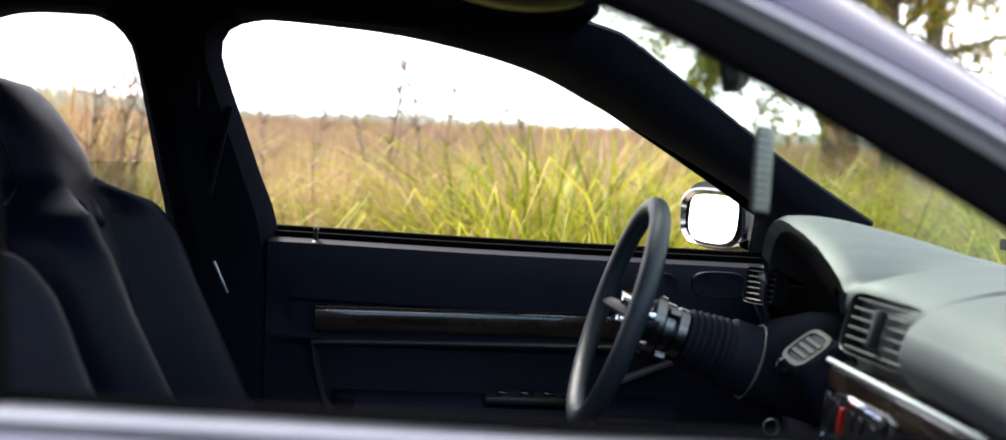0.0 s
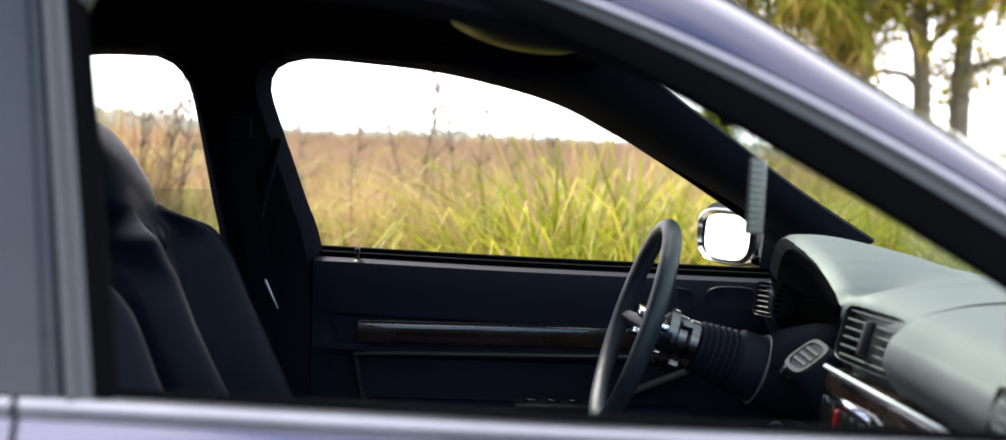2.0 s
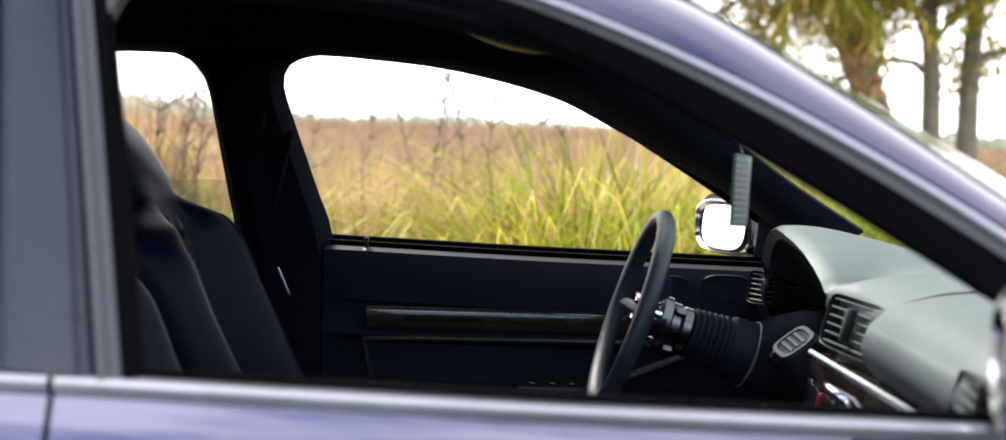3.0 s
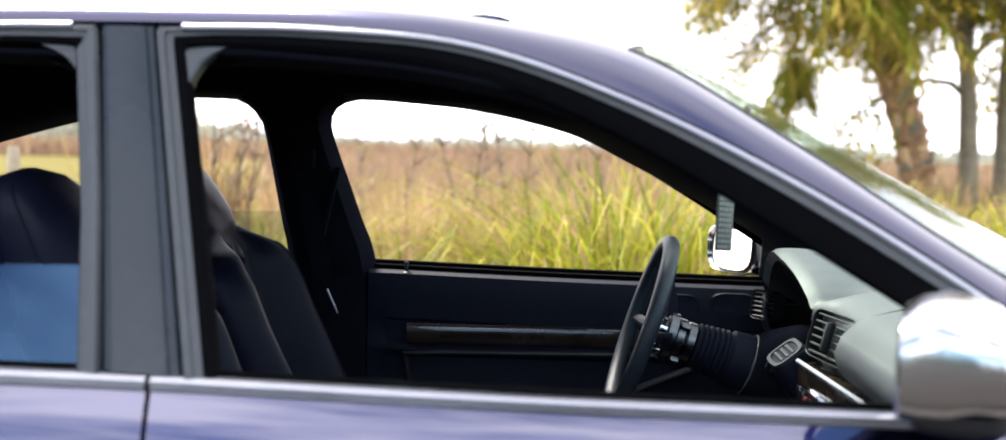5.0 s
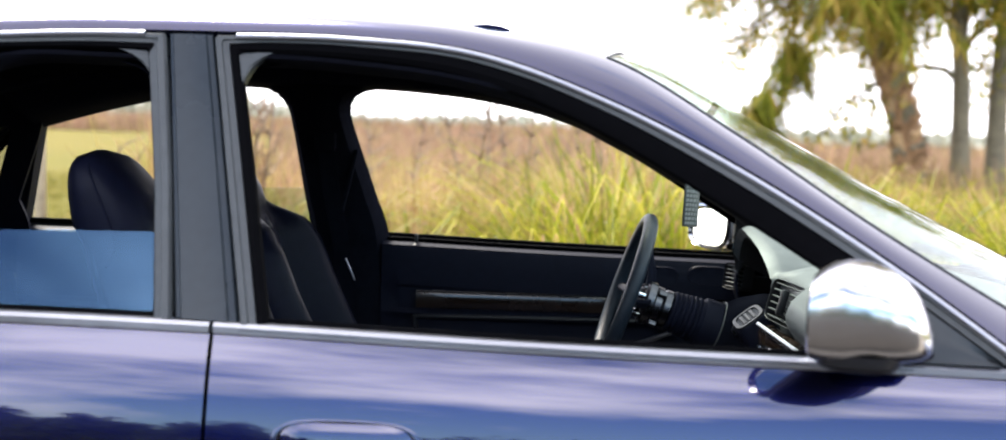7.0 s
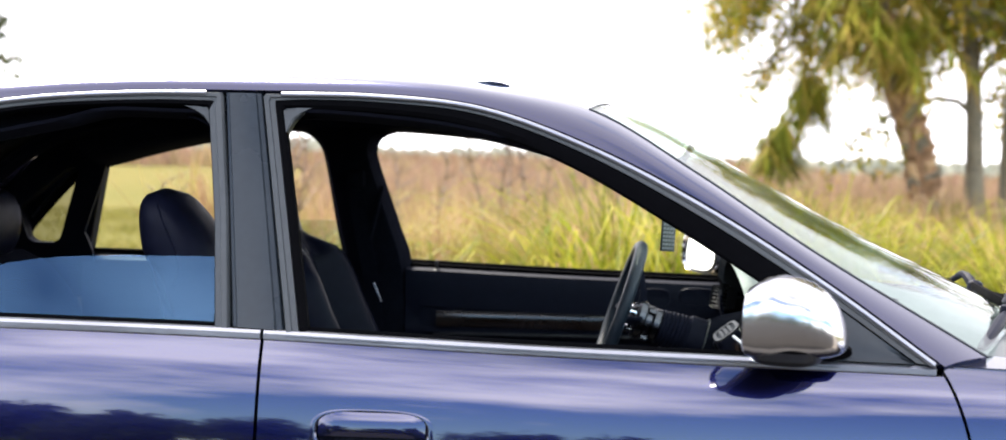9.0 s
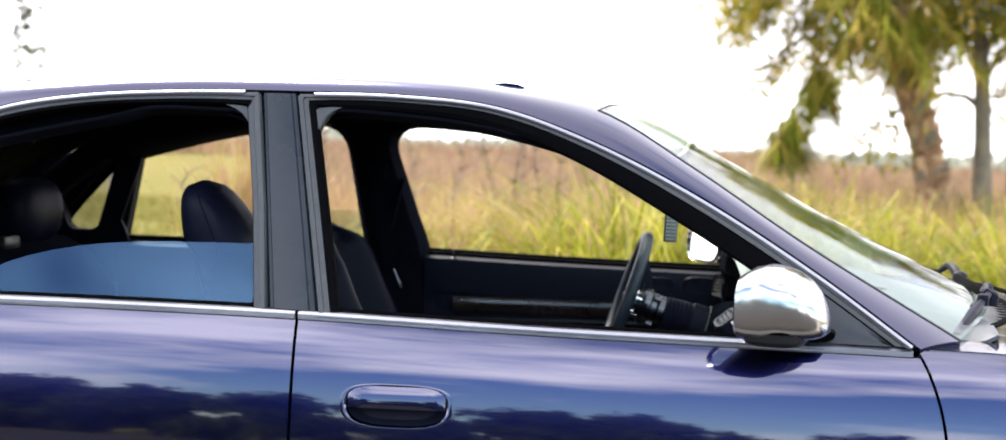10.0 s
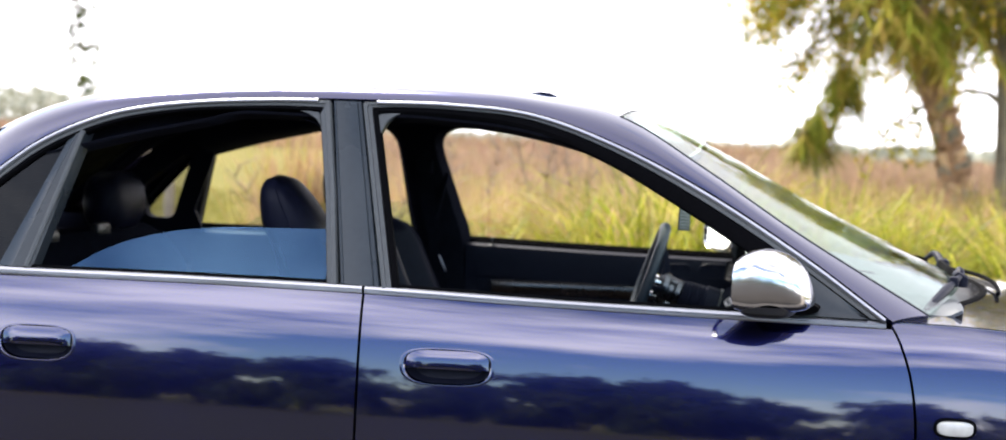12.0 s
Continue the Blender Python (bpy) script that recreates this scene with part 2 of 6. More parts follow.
def axis_pose(o, z, x=(0, 1, 0)):
    """A pose at o whose local z axis points along z."""
    z = Vector(z).normalized()
    y = z.cross(Vector(x)).normalized()
    x = y.cross(z)
    return Matrix(((x.x, y.x, z.x, o[0]), (x.y, y.y, z.y, o[1]), (x.z, y.z, z.z, o[2]), (0, 0, 0, 1)))


# ---- car: a saloon heading +x, its right side towards -y ----
car = tagged(new("saloon_car"), "dark indigo four-door saloon car with open windows, parked on grass", "car")
BELT = ((-2.1, 0.93), (-1.6, 0.945), (-0.85, 0.937), (-0.4, 0.936), (0.0, 0.931), (0.48, 0.918), (1.15, 0.906), (1.4, 0.897), (1.8, 0.862), (2.1, 0.80), (2.3, 0.72), (2.4, 0.66))
_bx = spline(BELT, 200)
_wz = np.polyfit([0.18, 0.28, 0.40, 0.52, 0.62, 0.70, 0.78, 0.84, 0.89, 0.935], [0.800, 0.848, 0.868, 0.870, 0.8625, 0.8535, 0.8425, 0.8320, 0.8185, 0.797], 5)


def belt(x):
    return float(np.interp(x, _bx[:, 0], _bx[:, 1]))


def taper(x):
    f = 1 - 0.010 * ((x - 0.2) / 1.1) ** 2
    if x > 1.5:
        f -= 0.16 * ((x - 1.5) / 0.85) ** 2.6
    if x < -1.3:
        f -= 0.12 * ((-1.3 - x) / 0.8) ** 2.4
    return f


def side_y(x, z):
    """Half width of the lower body."""
    k = min(1, max(0, (z - 0.45) / 0.45))
    return float(np.polyval(_wz, z + (0.935 - belt(x)) * k)) * taper(x)


def green_y(z, x=0.3):
    """Half width of the greenhouse."""
    return (0.80 - 0.46 * (z - 0.935) - 0.05 * (z - 0.935) * (1.36 - z)) * (1 - 0.010 * ((x - 0.2) / 1.1) ** 2)


def skin(side, xl, xr, zl, zu, nu, nv, dent=None, flat=None):
    """Rows of points on the lower body between the curves xl(z), xr(z) and zl(x), zu(x)."""
    rows = []
    for j in range(nv + 1):
        r = []
        for i in range(nu + 1):
            u, v = i / nu, j / nv
            x = xl(0.6) + (xr(0.6) - xl(0.6)) * u
            for _ in range(3):
                z = zl(x) + (zu(x) - zl(x)) * v
                zx = flat + (zu(x) - flat) * v if flat else z
                x = xl(zx) + (xr(zx) - xl(zx)) * u
            z = zl(x) + (zu(x) - zl(x)) * v if flat else z
            r.append((x, side * (side_y(x, z) - (dent(x, z) if dent else 0)), z))
        rows.append(r)
    return rows


def arch(xc, R, base):
    def f(x):
        d = R * R - (x - xc) ** 2
        return 0.31 + R * (d / R / R) ** 0.8 if d > 0 else base + (0.31 - base) * max(0, 1 - (abs(x - xc) - R) / 0.05)
    return f


FRONT_AXLE, REAR_AXLE, WHEEL_R = 1.56, -1.06, 0.315
front_seam = spline([(1.16, 0.20), (1.20, 0.45), (1.209, 0.66), (1.199, 0.78), (1.176, 0.863), (1.150, 0.915)], 40)
rear_seam = spline([(-0.66, 0.20), (-0.72, 0.33), (-0.84, 0.50), (-0.955, 0.72), (-1.0, 0.94)], 40)


def seam_at(c):
    return lambda z: float(np.interp(z, c[:, 1], c[:, 0]))


def pocket_edge(x0, x1, z0, z1, t, d):
    """Outline of the finger pocket behind a door handle, scaled by d."""
    c, k = math.cos(t), math.sin(t)
    return (x0 + x1) / 2 + math.copysign(abs(c) ** 0.62, c) * (x1 - x0) / 2 * d, (z0 + z1) / 2 + math.copysign(abs(k) ** (0.6 if k > 0 else 0.85), k) * (z1 - z0) / 2 * d


def pocket_hole(bm, x0, x1, z0, z1):
    """Opens the door skin where the pocket sits."""
    gone = []
    for f in bm.faces:
        if all(abs((v.co.x - (x0 + x1) / 2) / ((x1 - x0) / 2 + 0.006)) ** 3.2 + abs((v.co.z - (z0 + z1) / 2) / ((z1 - z0) / 2 + 0.003)) ** (3.3 if v.co.z > (z0 + z1) / 2 else 2.35) < 1.0 for v in f.verts):
            gone.append(f)
    bmesh.ops.delete(bm, geom=gone, context='FACES')


def door_top(x):
    return belt(x) - 0.013


# greenhouse curves as (x, z)
GAP = [(-1.13, 0.955), (-1.05, 1.045), (-0.911, 1.174), (-0.830, 1.238), (-0.729, 1.288), (-0.624, 1.321), (-0.469, 1.343), (-0.282, 1.355), (-0.054, 1.358), (0.152, 1.357), (0.354, 1.339), (0.555, 1.273), (0.763, 1.172), (0.974, 1.043), (1.160, 0.911)]
TOPC = [(-1.42, 0.60, 0.985), (-1.22, 0.575, 1.095), (-1.03, 0.54, 1.235), (-0.91, 0.525, 1.300), (-0.79, 0.525, 1.340), (-0.66, 0.53, 1.364), (-0.45, 0.53, 1.382), (-0.25, 0.53, 1.390), (-0.05, 0.53, 1.393), (0.16, 0.53, 1.390), (0.345, 0.53, 1.379), (0.5596, 0.545, 1.337), (0.756, 0.612, 1.223), (0.972, 0.684, 1.082), (1.250, 0.738, 0.920)]
gap = spline(GAP, 141)
topc = spline(TOPC, 141)
# match the two curves by the control points
gi = [int(np.argmin(np.linalg.norm(gap - np.array(p), axis=1))) for p in GAP]
ti = [int(np.argmin(np.linalg.norm(topc - np.array(p), axis=1))) for p in TOPC]


def g3(p, side, d=0.0):
    """A greenhouse point from (x, z), d metres inwards."""
    return np.array((p[0], side * (green_y(p[1], p[0]) - d), p[1]))


def build_rail(side):
    """The painted side of the roof, from the rear pillar over the doors to the windscreen pillar."""
    bm = bmesh.new()
    rows = []
    K = np.linspace(0, len(GAP) - 1, 113)
    for k in K:
        a = np.interp(k, range(len(gi)), gi)
        b = np.interp(k, range(len(ti)), ti)
        g = np.array([np.interp(a, range(141), gap[:, c]) for c in range(2)])
        t = np.array([np.interp(b, range(141), topc[:, c]) for c in range(3)])
        A = g3(g, side)
        B = np.array((t[0], side * t[1], t[2]))
        out = np.array((0, side * 0.6, 0.8))
        w = np.linalg.norm(B - A)
        rows.append([A + (B - A) * u + out * 0.62 * float(np.interp(k, (0, 1, 3, 9, 11, 12.5, 14), (0.3, 0.6, 1, 1, 0.75, 0.55, 0.30))) * w * u * (1 - u) * (1 - 0.35 * u) for u in np.linspace(0, 1, 9)])
    solid(bm, rows, (0, -side * 0.012, -0.012))
    return part("side_rail", bm, PAINT, car)


for side in (-1, 1):
    build_rail(side)

# roof panel
bm = bmesh.new()
rows = []
for u in np.linspace(0, 1, 40):
    i = ti[4] + (ti[11] - ti[4]) * u
    e = np.array([np.interp(i, range(141), topc[:, c]) for c in range(3)])
    bow = 0.05 * u ** 6 - 0.06 * (1 - u) ** 6
    rise = 0.022 + 0.006 * u ** 4
    rows.append([(e[0] + bow * (1 - w * w), e[1] * w, e[2] + rise * (1 - abs(w) ** 2.2)) for w in np.linspace(-0.997, 0.997, 25)])
solid(bm, rows, (0, 0, -0.012))
part("roof", bm, PAINT, car, "dark indigo metal roof reflecting a white sky")

# headliner
bm = bmesh.new()
solid(bm, [[(p[0] - 0.02, p[1] * 0.97, p[2] - 0.035) for p in r] for r in rows], (0, 0, -0.01))
part("headliner", bm, CLOTH, car, "black cloth headliner")

# windscreen and rear window
ws_edge = [topc[int(round(ti[11] + (ti[14] - ti[11]) * u))] for u in np.linspace(0, 1, 24)]


def ws_rows(n=21, inset=0.008, shift=0.0):
    rr = []
    for k, e in enumerate(ws_edge):
        u = k / (len(ws_edge) - 1)
        bow = 0.05 + 0.16 * u
        lift = 0.024 + 0.012 * u
        rr.append([(e[0] + bow * (1 - w * w) - shift, (e[1] - inset) * w, e[2] + lift * (1 - abs(w) ** 3.4) - shift * 0.5) for w in np.linspace(-1, 1, n)])
    return rr


bm = bmesh.new()
solid(bm, ws_rows(), (-0.003, 0, -0.004))
windscreen = part("windscreen", bm, CLEAR, car, "clear windscreen reflecting clouds")
bm = bmesh.new()
W = ws_rows(inset=0.0)
for edge in ([r[0] for r in W], [r[-1] for r in W], W[0]):
    tube(bm, edge, 0.0026, 6)
part("windscreen_seal", bm, FRAME, windscreen)
rw_edge = [topc[int(round(ti[0] + (ti[4] - ti[0]) * u))] for u in np.linspace(0, 1, 16)]
bm = bmesh.new()
rr = []
for k, e in enumerate(rw_edge):
    u = k / 15
    rr.append([(e[0] - (0.10 - 0.05 * u) * (1 - w * w), (e[1] - 0.006) * w, e[2] + 0.022 * (1 - w * w)) for w in np.linspace(-1, 1, 17)])
solid(bm, rr, (0.003, 0, -0.004))
rear_window = part("rear_window", bm, SMOKE, car, "smoked rear window")

def fillet(corner, along, down, r, door):
    """Grey web that rounds the upper corner of a near window opening."""
    c, a, d = np.array(corner), np.array(along), np.array(down)
    a, d = a / np.linalg.norm(a), d / np.linalg.norm(d)
    c = c - 0.010 * a - 0.010 * d
    R = r + 0.010
    o = c + R * (a + d)
    bm = bmesh.new()
    rows = []
    for t in np.linspace(0, 1, 15):
        q = o - R * (a * math.cos(t * math.pi / 2) + d * math.sin(t * math.pi / 2))
        e = c + d * R * (1 - 2 * t) if t < 0.5 else c + a * R * (2 * t - 1)
        rows.append([g3(e, -1, 0.016), g3(e + (q - e) * 0.3, -1, 0.010), g3(e + (q - e) * 0.85, -1, 0.010), g3(e + (q - e) * 0.95, -1, 0.013), g3(q, -1, 0.026)])
    solid(bm, rows, (0, 0.012, 0))
    part("frame_corner", bm, FRAME, door, "grey rounded corner of the window frame")


# lower body panels
for side in (-1, 1):
    inw = (0, -side * 0.022, 0)
    # front wing
    bm = bmesh.new()
    solid(bm, skin(side, lambda z: seam_at(front_seam)(z) + 0.005, lambda z: 2.13, arch(FRONT_AXLE, 0.30, 0.21), lambda x: belt(x), 90, 34, None, 0.21), inw)
    wing = part("front_wing", bm, PAINT, car)
    bm = bmesh.new()
    m = axis_pose((1.2925, side * (side_y(1.29, 0.694) + 0.001), 0.694), (0, side, 0), (1, 0, 0))
    rows = [[m @ Vector((math.copysign(abs(math.cos(a)) ** 0.55, math.cos(a)) * 0.038 * s, math.copysign(abs(math.sin(a)) ** 0.7, math.sin(a)) * 0.016 * s, h)) for a in np.linspace(0, 2 * math.pi, 28, endpoint=False)] for h, s in ((-0.012, 1), (0.004, 1), (0.009, 0.93), (0.011, 0.7), (0.012, 0.05))]
    v = sheet(bm, rows, True)
    bm.faces.new(v[-1])
    ind = part("side_indicator", bm, LAMP_CLEAR, wing, "clear oval side indicator lamp")
    bm = bmesh.new()
    tube(bm, [m @ Vector((math.copysign(abs(math.cos(a)) ** 0.55, math.cos(a)) * 0.041, math.copysign(abs(math.sin(a)) ** 0.7, math.sin(a)) * 0.019, 0.001)) for a in np.linspace(0, 2 * math.pi, 32, endpoint=False)], 0.0035, 6, closed=True)
    part("indicator_seal", bm, RUBBER, wing)
    # front door
    bm = bmesh.new()
    hx = (0.104, 0.298, 0.730, 0.806)
    solid(bm, skin(side, lambda z: 0.004, lambda z: seam_at(front_seam)(z) - 0.001, lambda x: 0.235, door_top, 230, 140), inw)
    pocket_hole(bm, *hx)
    fdoor = part("front_door", bm, PAINT, car, "indigo front door with its window wound down")
    # rear door
    bm = bmesh.new()
    hr = (-0.832, -0.660, 0.738, 0.814)
    solid(bm, skin(side, lambda z: seam_at(rear_seam)(z) + 0.004, lambda z: -0.002, lambda x: 0.235, door_top, 200, 140), inw)
    pocket_hole(bm, *hr)
    rdoor = part("rear_door", bm, PAINT, car, "indigo rear door with its window half down")
    # handles: a flap over the upper half of the recess
    for door, (x0, x1, z0, z1) in ((fdoor, hx), (rdoor, hr)):
        bm = bmesh.new()
        zc = z0 + (z1 - z0) * 0.44
        fr = []
        for j, v in enumerate(np.linspace(0, 1, 7)):
            r = []
            for u in np.linspace(-1, 1, 15):
                z = zc + (z1 - 0.002 - zc) * v
                half = (x1 - x0) / 2 - 0.0035 - 0.010 * max(0, v - 0.55) ** 2 * 4 - 0.002 * abs(u)
                x = (x0 + x1) / 2 + half * u
                r.append((x, side * (side_y(x, z) + 0.0035 * (1 - abs(u) ** 6) * math.sin(math.pi * min(1, 0.25 + v * 0.6)) - 0.002), z))
            fr.append(r)
        solid(bm, fr, (0, -side * 0.014, 0))
        part("door_handle", bm, PAINT, door)
        bm = bmesh.new()
        rows = []
        for d, h in ((1.09, 0.0003), (1.05, 0.0008), (1.01, 0.0006), (0.98, -0.0015), (0.955, -0.010), (0.89, -0.024), (0.78, -0.032), (0.4, -0.034), (0.03, -0.034)):
            r = []
            for t in np.linspace(0, 2 * math.pi, 72, endpoint=False):
                x, z = pocket_edge(x0, x1, z0, z1, t, d)
                r.append((x, side * (side_y(x, z) + h), z))
            rows.append(r)
        sheet(bm, rows[:5], True)
        part("handle_pocket", bm, PAINT, door)
        bm = bmesh.new()
        v = sheet(bm, rows[4:], True)
        bm.faces.new(v[-1])
        part("pocket_bowl", bm, TRIM, door, "black inside of the handle pocket")
    # quarter panel
    bm = bmesh.new()
    solid(bm, skin(side, lambda z: -1.92, lambda z: seam_at(rear_seam)(z) - 0.002, arch(REAR_AXLE, 0.355, 0.21), lambda x: belt(x), 60, 34), inw)
    part("rear_wing", bm, PAINT, car)
    # sill
    bm = bmesh.new()
    solid(bm, skin(side, lambda z: -0.70, lambda z: 1.20, lambda x: 0.16, lambda x: 0.229, 40, 5), (0, -side * 0.06, 0))
    part("sill", bm, PAINT, car)
    # inner side behind the shut lines
    bm = bmesh.new()
    rows = [[(p[0], p[1] - side * 0.045, p[2]) for p in r] for r in skin(side, lambda z: -0.62, lambda z: 1.19, lambda x: 0.20, lambda x: belt(x) - 0.05, 20, 8)]
    solid(bm, rows, (0, -side * 0.02, 0))
    part("inner_side", bm, DARK, car)
    # bright waist strips with their rubber
    for door, x0, x1 in ((rdoor, -0.985, -0.003), (fdoor, 0.003, 1.148)):
        bm = bmesh.new()
        xs = np.linspace(x0, x1, 50)
        prof = ((0.006, -0.016), (0.010, -0.011), (0.010, -0.002), (0.005, 0.003), (-0.010, 0.004))
        rows = [[(x, side * (0.797 * (taper(x)) + dy), belt(x) + dz) for dy, dz in prof] for x in xs]
        solid(bm, rows, (0, -side * 0.012, -0.003))
        part("waist_strip", bm, SATIN, door, "bright metal waist strip")
        bm = bmesh.new()
        rows = [[(x, side * (0.797 * taper(x) + dy), belt(x) + dz) for dy, dz in ((-0.012, 0.005), (-0.014, 0.010), (-0.022, 0.009), (-0.022, -0.005))] for x in xs if x < 0.99]
        solid(bm, rows, (0, -side * 0.004, 0))
        part("waist_seal", bm, RUBBER, door)

    # ---- window frames on the doors ----
    sh = 0.0 if side < 0 else -0.055
    outer_f = [(0.040, 0.932), (-0.010, 1.15), (-0.054, 1.346), (-0.05, 1.352)] + [(0.152, 1.352), (0.354, 1.334), (0.553, 1.268), (0.761, 1.167), (0.972, 1.038), (1.149, 0.912)]
    inner_f = [(0.079, 0.932), (0.033, 1.13), (-0.012, 1.319), (-0.008, 1.325)] + [(0.156, 1.322), (0.339, 1.299), (0.520, 1.235), (0.715, 1.128), (0.915, 1.006), (1.05, 0.918)]
    if side > 0:
        outer_f = [(x - (0.030 if i < 3 else 0), z) for i, (x, z) in enumerate(outer_f)]
        inner_f = [(x - (0.066 if i < 3 else 0), z + (0 if i < 3 else 0.012)) for i, (x, z) in enumerate(inner_f)]
    a = np.concatenate([line(outer_f[:3], 14), line(outer_f[2:4], 3)[1:], spline(outer_f[3:], 46)[1:]])
    b = np.concatenate([line(inner_f[:3], 14), line(inner_f[2:4], 3)[1:], spline(inner_f[3:], 46)[1:]])
    bm = bmesh.new()
    share = lambda i: 0.58 if i < 14 else max(0.36, 0.58 - 0.22 * (i - 13) / 4) if i < 26 else 0.34
    rows = [[g3(p + (q - p) * u * share(i), side, d) for u, d in ((0, 0.004), (0.12, -0.002), (0.5, -0.001), (0.56, 0.003), (1.0, 0.005))] for i, (p, q) in enumerate(zip(a, b))]
    solid(bm, rows, (0, -side * 0.020, -0.004))
    # the far frame's shade is put into its colour: near black, not grey
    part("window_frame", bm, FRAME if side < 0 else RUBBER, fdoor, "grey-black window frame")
    bm = bmesh.new()
    rows = [[g3(p + (q - p) * (share(i) + (1 - share(i)) * u), side, d) for u, d in ((0.01, 0.010), (0.1, 0.004), (0.6, 0.005), (1.0, 0.012))] for i, (p, q) in enumerate(zip(a, b))]
    solid(bm, rows, (0, -side * 0.016, -0.004))
    part("frame_rubber", bm, RUBBER, fdoor, "black rubber lining of the window frame")
    bm = bmesh.new()
    tube(bm, [g3(p + (q - p) * 0.06, side, -0.002) for p, q in zip(a[16:], b[16:])], 0.0048, 8)
    part("frame_strip", bm, SATIN, fdoor, "bright strip along the window frame")
    bm = bmesh.new()
    tube(bm, [g3(p + (q - p) * (0.98 if side < 0 else 0.85), side, 0.022) for p, q in list(zip(a, b))[15 if side < 0 else 0:-8]], 0.0055, 8)
    part("window_seal", bm, RUBBER, fdoor)
    if side < 0:
        fillet(inner_f[2], (1, 0.05), (0.22, -1), 0.085, fdoor)
    # black corner that carries the mirror
    bm = bmesh.new()
    rows = []
    for p, q in list(zip(a, b))[26:]:
        x, z = p + (q - p) * 0.40
        low = belt(x) + 0.006
        if x > 0.945:
            rows.append([g3((x, low + max(z - low, 0.002) * v), side, 0.0015 + 0.003 * math.sin(math.pi * v)) for v in np.linspace(0, 1, 6)])
    solid(bm, rows, (0, -side * 0.03, 0))
    part("mirror_corner", bm, PILLAR, fdoor)
    # rear door frame
    R = lambda pts: [(x + (sh if x < -0.5 else 0), z) for x, z in pts]
    outer_r = [(-0.060, 0.936), (-0.090, 1.13), (-0.131, 1.348), (-0.135, 1.353)] + R([(-0.282, 1.350), (-0.469, 1.338), (-0.624, 1.315), (-0.727, 1.282), (-0.826, 1.232), (-0.905, 1.169), (-1.045, 1.04)])
    inner_r = [(-0.087, 0.936), (-0.115, 1.12), (-0.155, 1.318), (-0.162, 1.324)] + R([(-0.282, 1.325), (-0.464, 1.315), (-0.618, 1.289), (-0.712, 1.258), (-0.806, 1.210), (-0.880, 1.150), (-1.00, 1.04)])
    a = np.concatenate([line(outer_r[:3], 14), line(outer_r[2:4], 3)[1:], spline(outer_r[3:], 40)[1:]])
    b = np.concatenate([line(inner_r[:3], 14), line(inner_r[2:4], 3)[1:], spline(inner_r[3:], 40)[1:]])
    bm = bmesh.new()
    share = lambda i: 0.95 if i < 14 else 0.55
    rows = [[g3(p + (q - p) * u * share(i), side, d) for u, d in ((0, 0.004), (0.12, -0.002), (0.5, -0.001), (0.56, 0.003), (1.0, 0.005))] for i, (p, q) in enumerate(zip(a, b))]
    solid(bm, rows, (0, -side * 0.020, -0.004))
    part("window_frame", bm, FRAME, rdoor, "grey-black window frame")
    bm = bmesh.new()
    rows = [[g3(p + (q - p) * (share(i) + (1 - share(i)) * u), side, d) for u, d in ((0.01, 0.010), (0.1, 0.004), (0.6, 0.005), (1.0, 0.012))] for i, (p, q) in enumerate(zip(a, b))]
    solid(bm, rows, (0, -side * 0.016, -0.004))
    part("frame_rubber", bm, RUBBER, rdoor, "black rubber lining of the window frame")
    bm = bmesh.new()
    tube(bm, [g3(p + (q - p) * 0.06, side, -0.002) for p, q in zip(a[16:], b[16:])], 0.0048, 8)
    part("frame_strip", bm, SATIN, rdoor, "bright strip along the window frame")
    if side < 0:
        fillet(inner_r[2], (-1, 0.02), (0.19, -1), 0.070, rdoor)
    # divider and fixed rear pane
    bm = bmesh.new()
    d0 = line([(-0.722, 1.262), (-0.786, 0.942)] if side < 0 else [(-0.805, 1.245), (-0.91, 0.942)], 10)
    d1 = line([(-0.762, 1.243), (-0.868, 0.942)] if side < 0 else [(-0.875, 1.215), (-0.985, 0.942)], 10)
    rows = [[g3(p + (q - p) * u, side, d) for u, d in ((0, 0.014), (0.1, 0.004), (0.55, 0.002), (0.62, 0.006), (1, 0.010))] for p, q in zip(d0, d1)]
    solid(bm, rows, (0, -side * 0.045, 0))
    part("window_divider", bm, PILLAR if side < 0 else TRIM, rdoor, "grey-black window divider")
    if side < 0:
        bm = bmesh.new()
        tube(bm, [g3(p + (q - p) * 0.12, side, 0.0) for p, q in zip(d0, d1)], 0.0065, 8, flat=0.6)
        part("divider_strip", bm, FRAME, rdoor, "grey strip of the window divider")
    bm = bmesh.new()
    q0 = line([(-0.765, 1.240), (-0.868, 0.945)] if side < 0 else [(-0.875, 1.212), (-0.985, 0.945)], 8)
    q1 = line([(-0.81, 1.212), (-0.89, 1.145), (-1.01, 1.03), (-1.02, 0.945)] if side < 0 else [(-0.90, 1.20), (-0.98, 1.145), (-1.10, 1.03), (-1.11, 0.945)], 8)
    rows = [[g3(p + (q - p) * u, side, 0.016) for u in np.linspace(0, 1, 5)] for p, q in zip(q0, q1)]
    solid(bm, rows, (0, -side * 0.004, 0))
    pane = part("quarter_pane", bm, SMOKE if side < 0 else HAZED, rdoor, "fixed quarter pane")
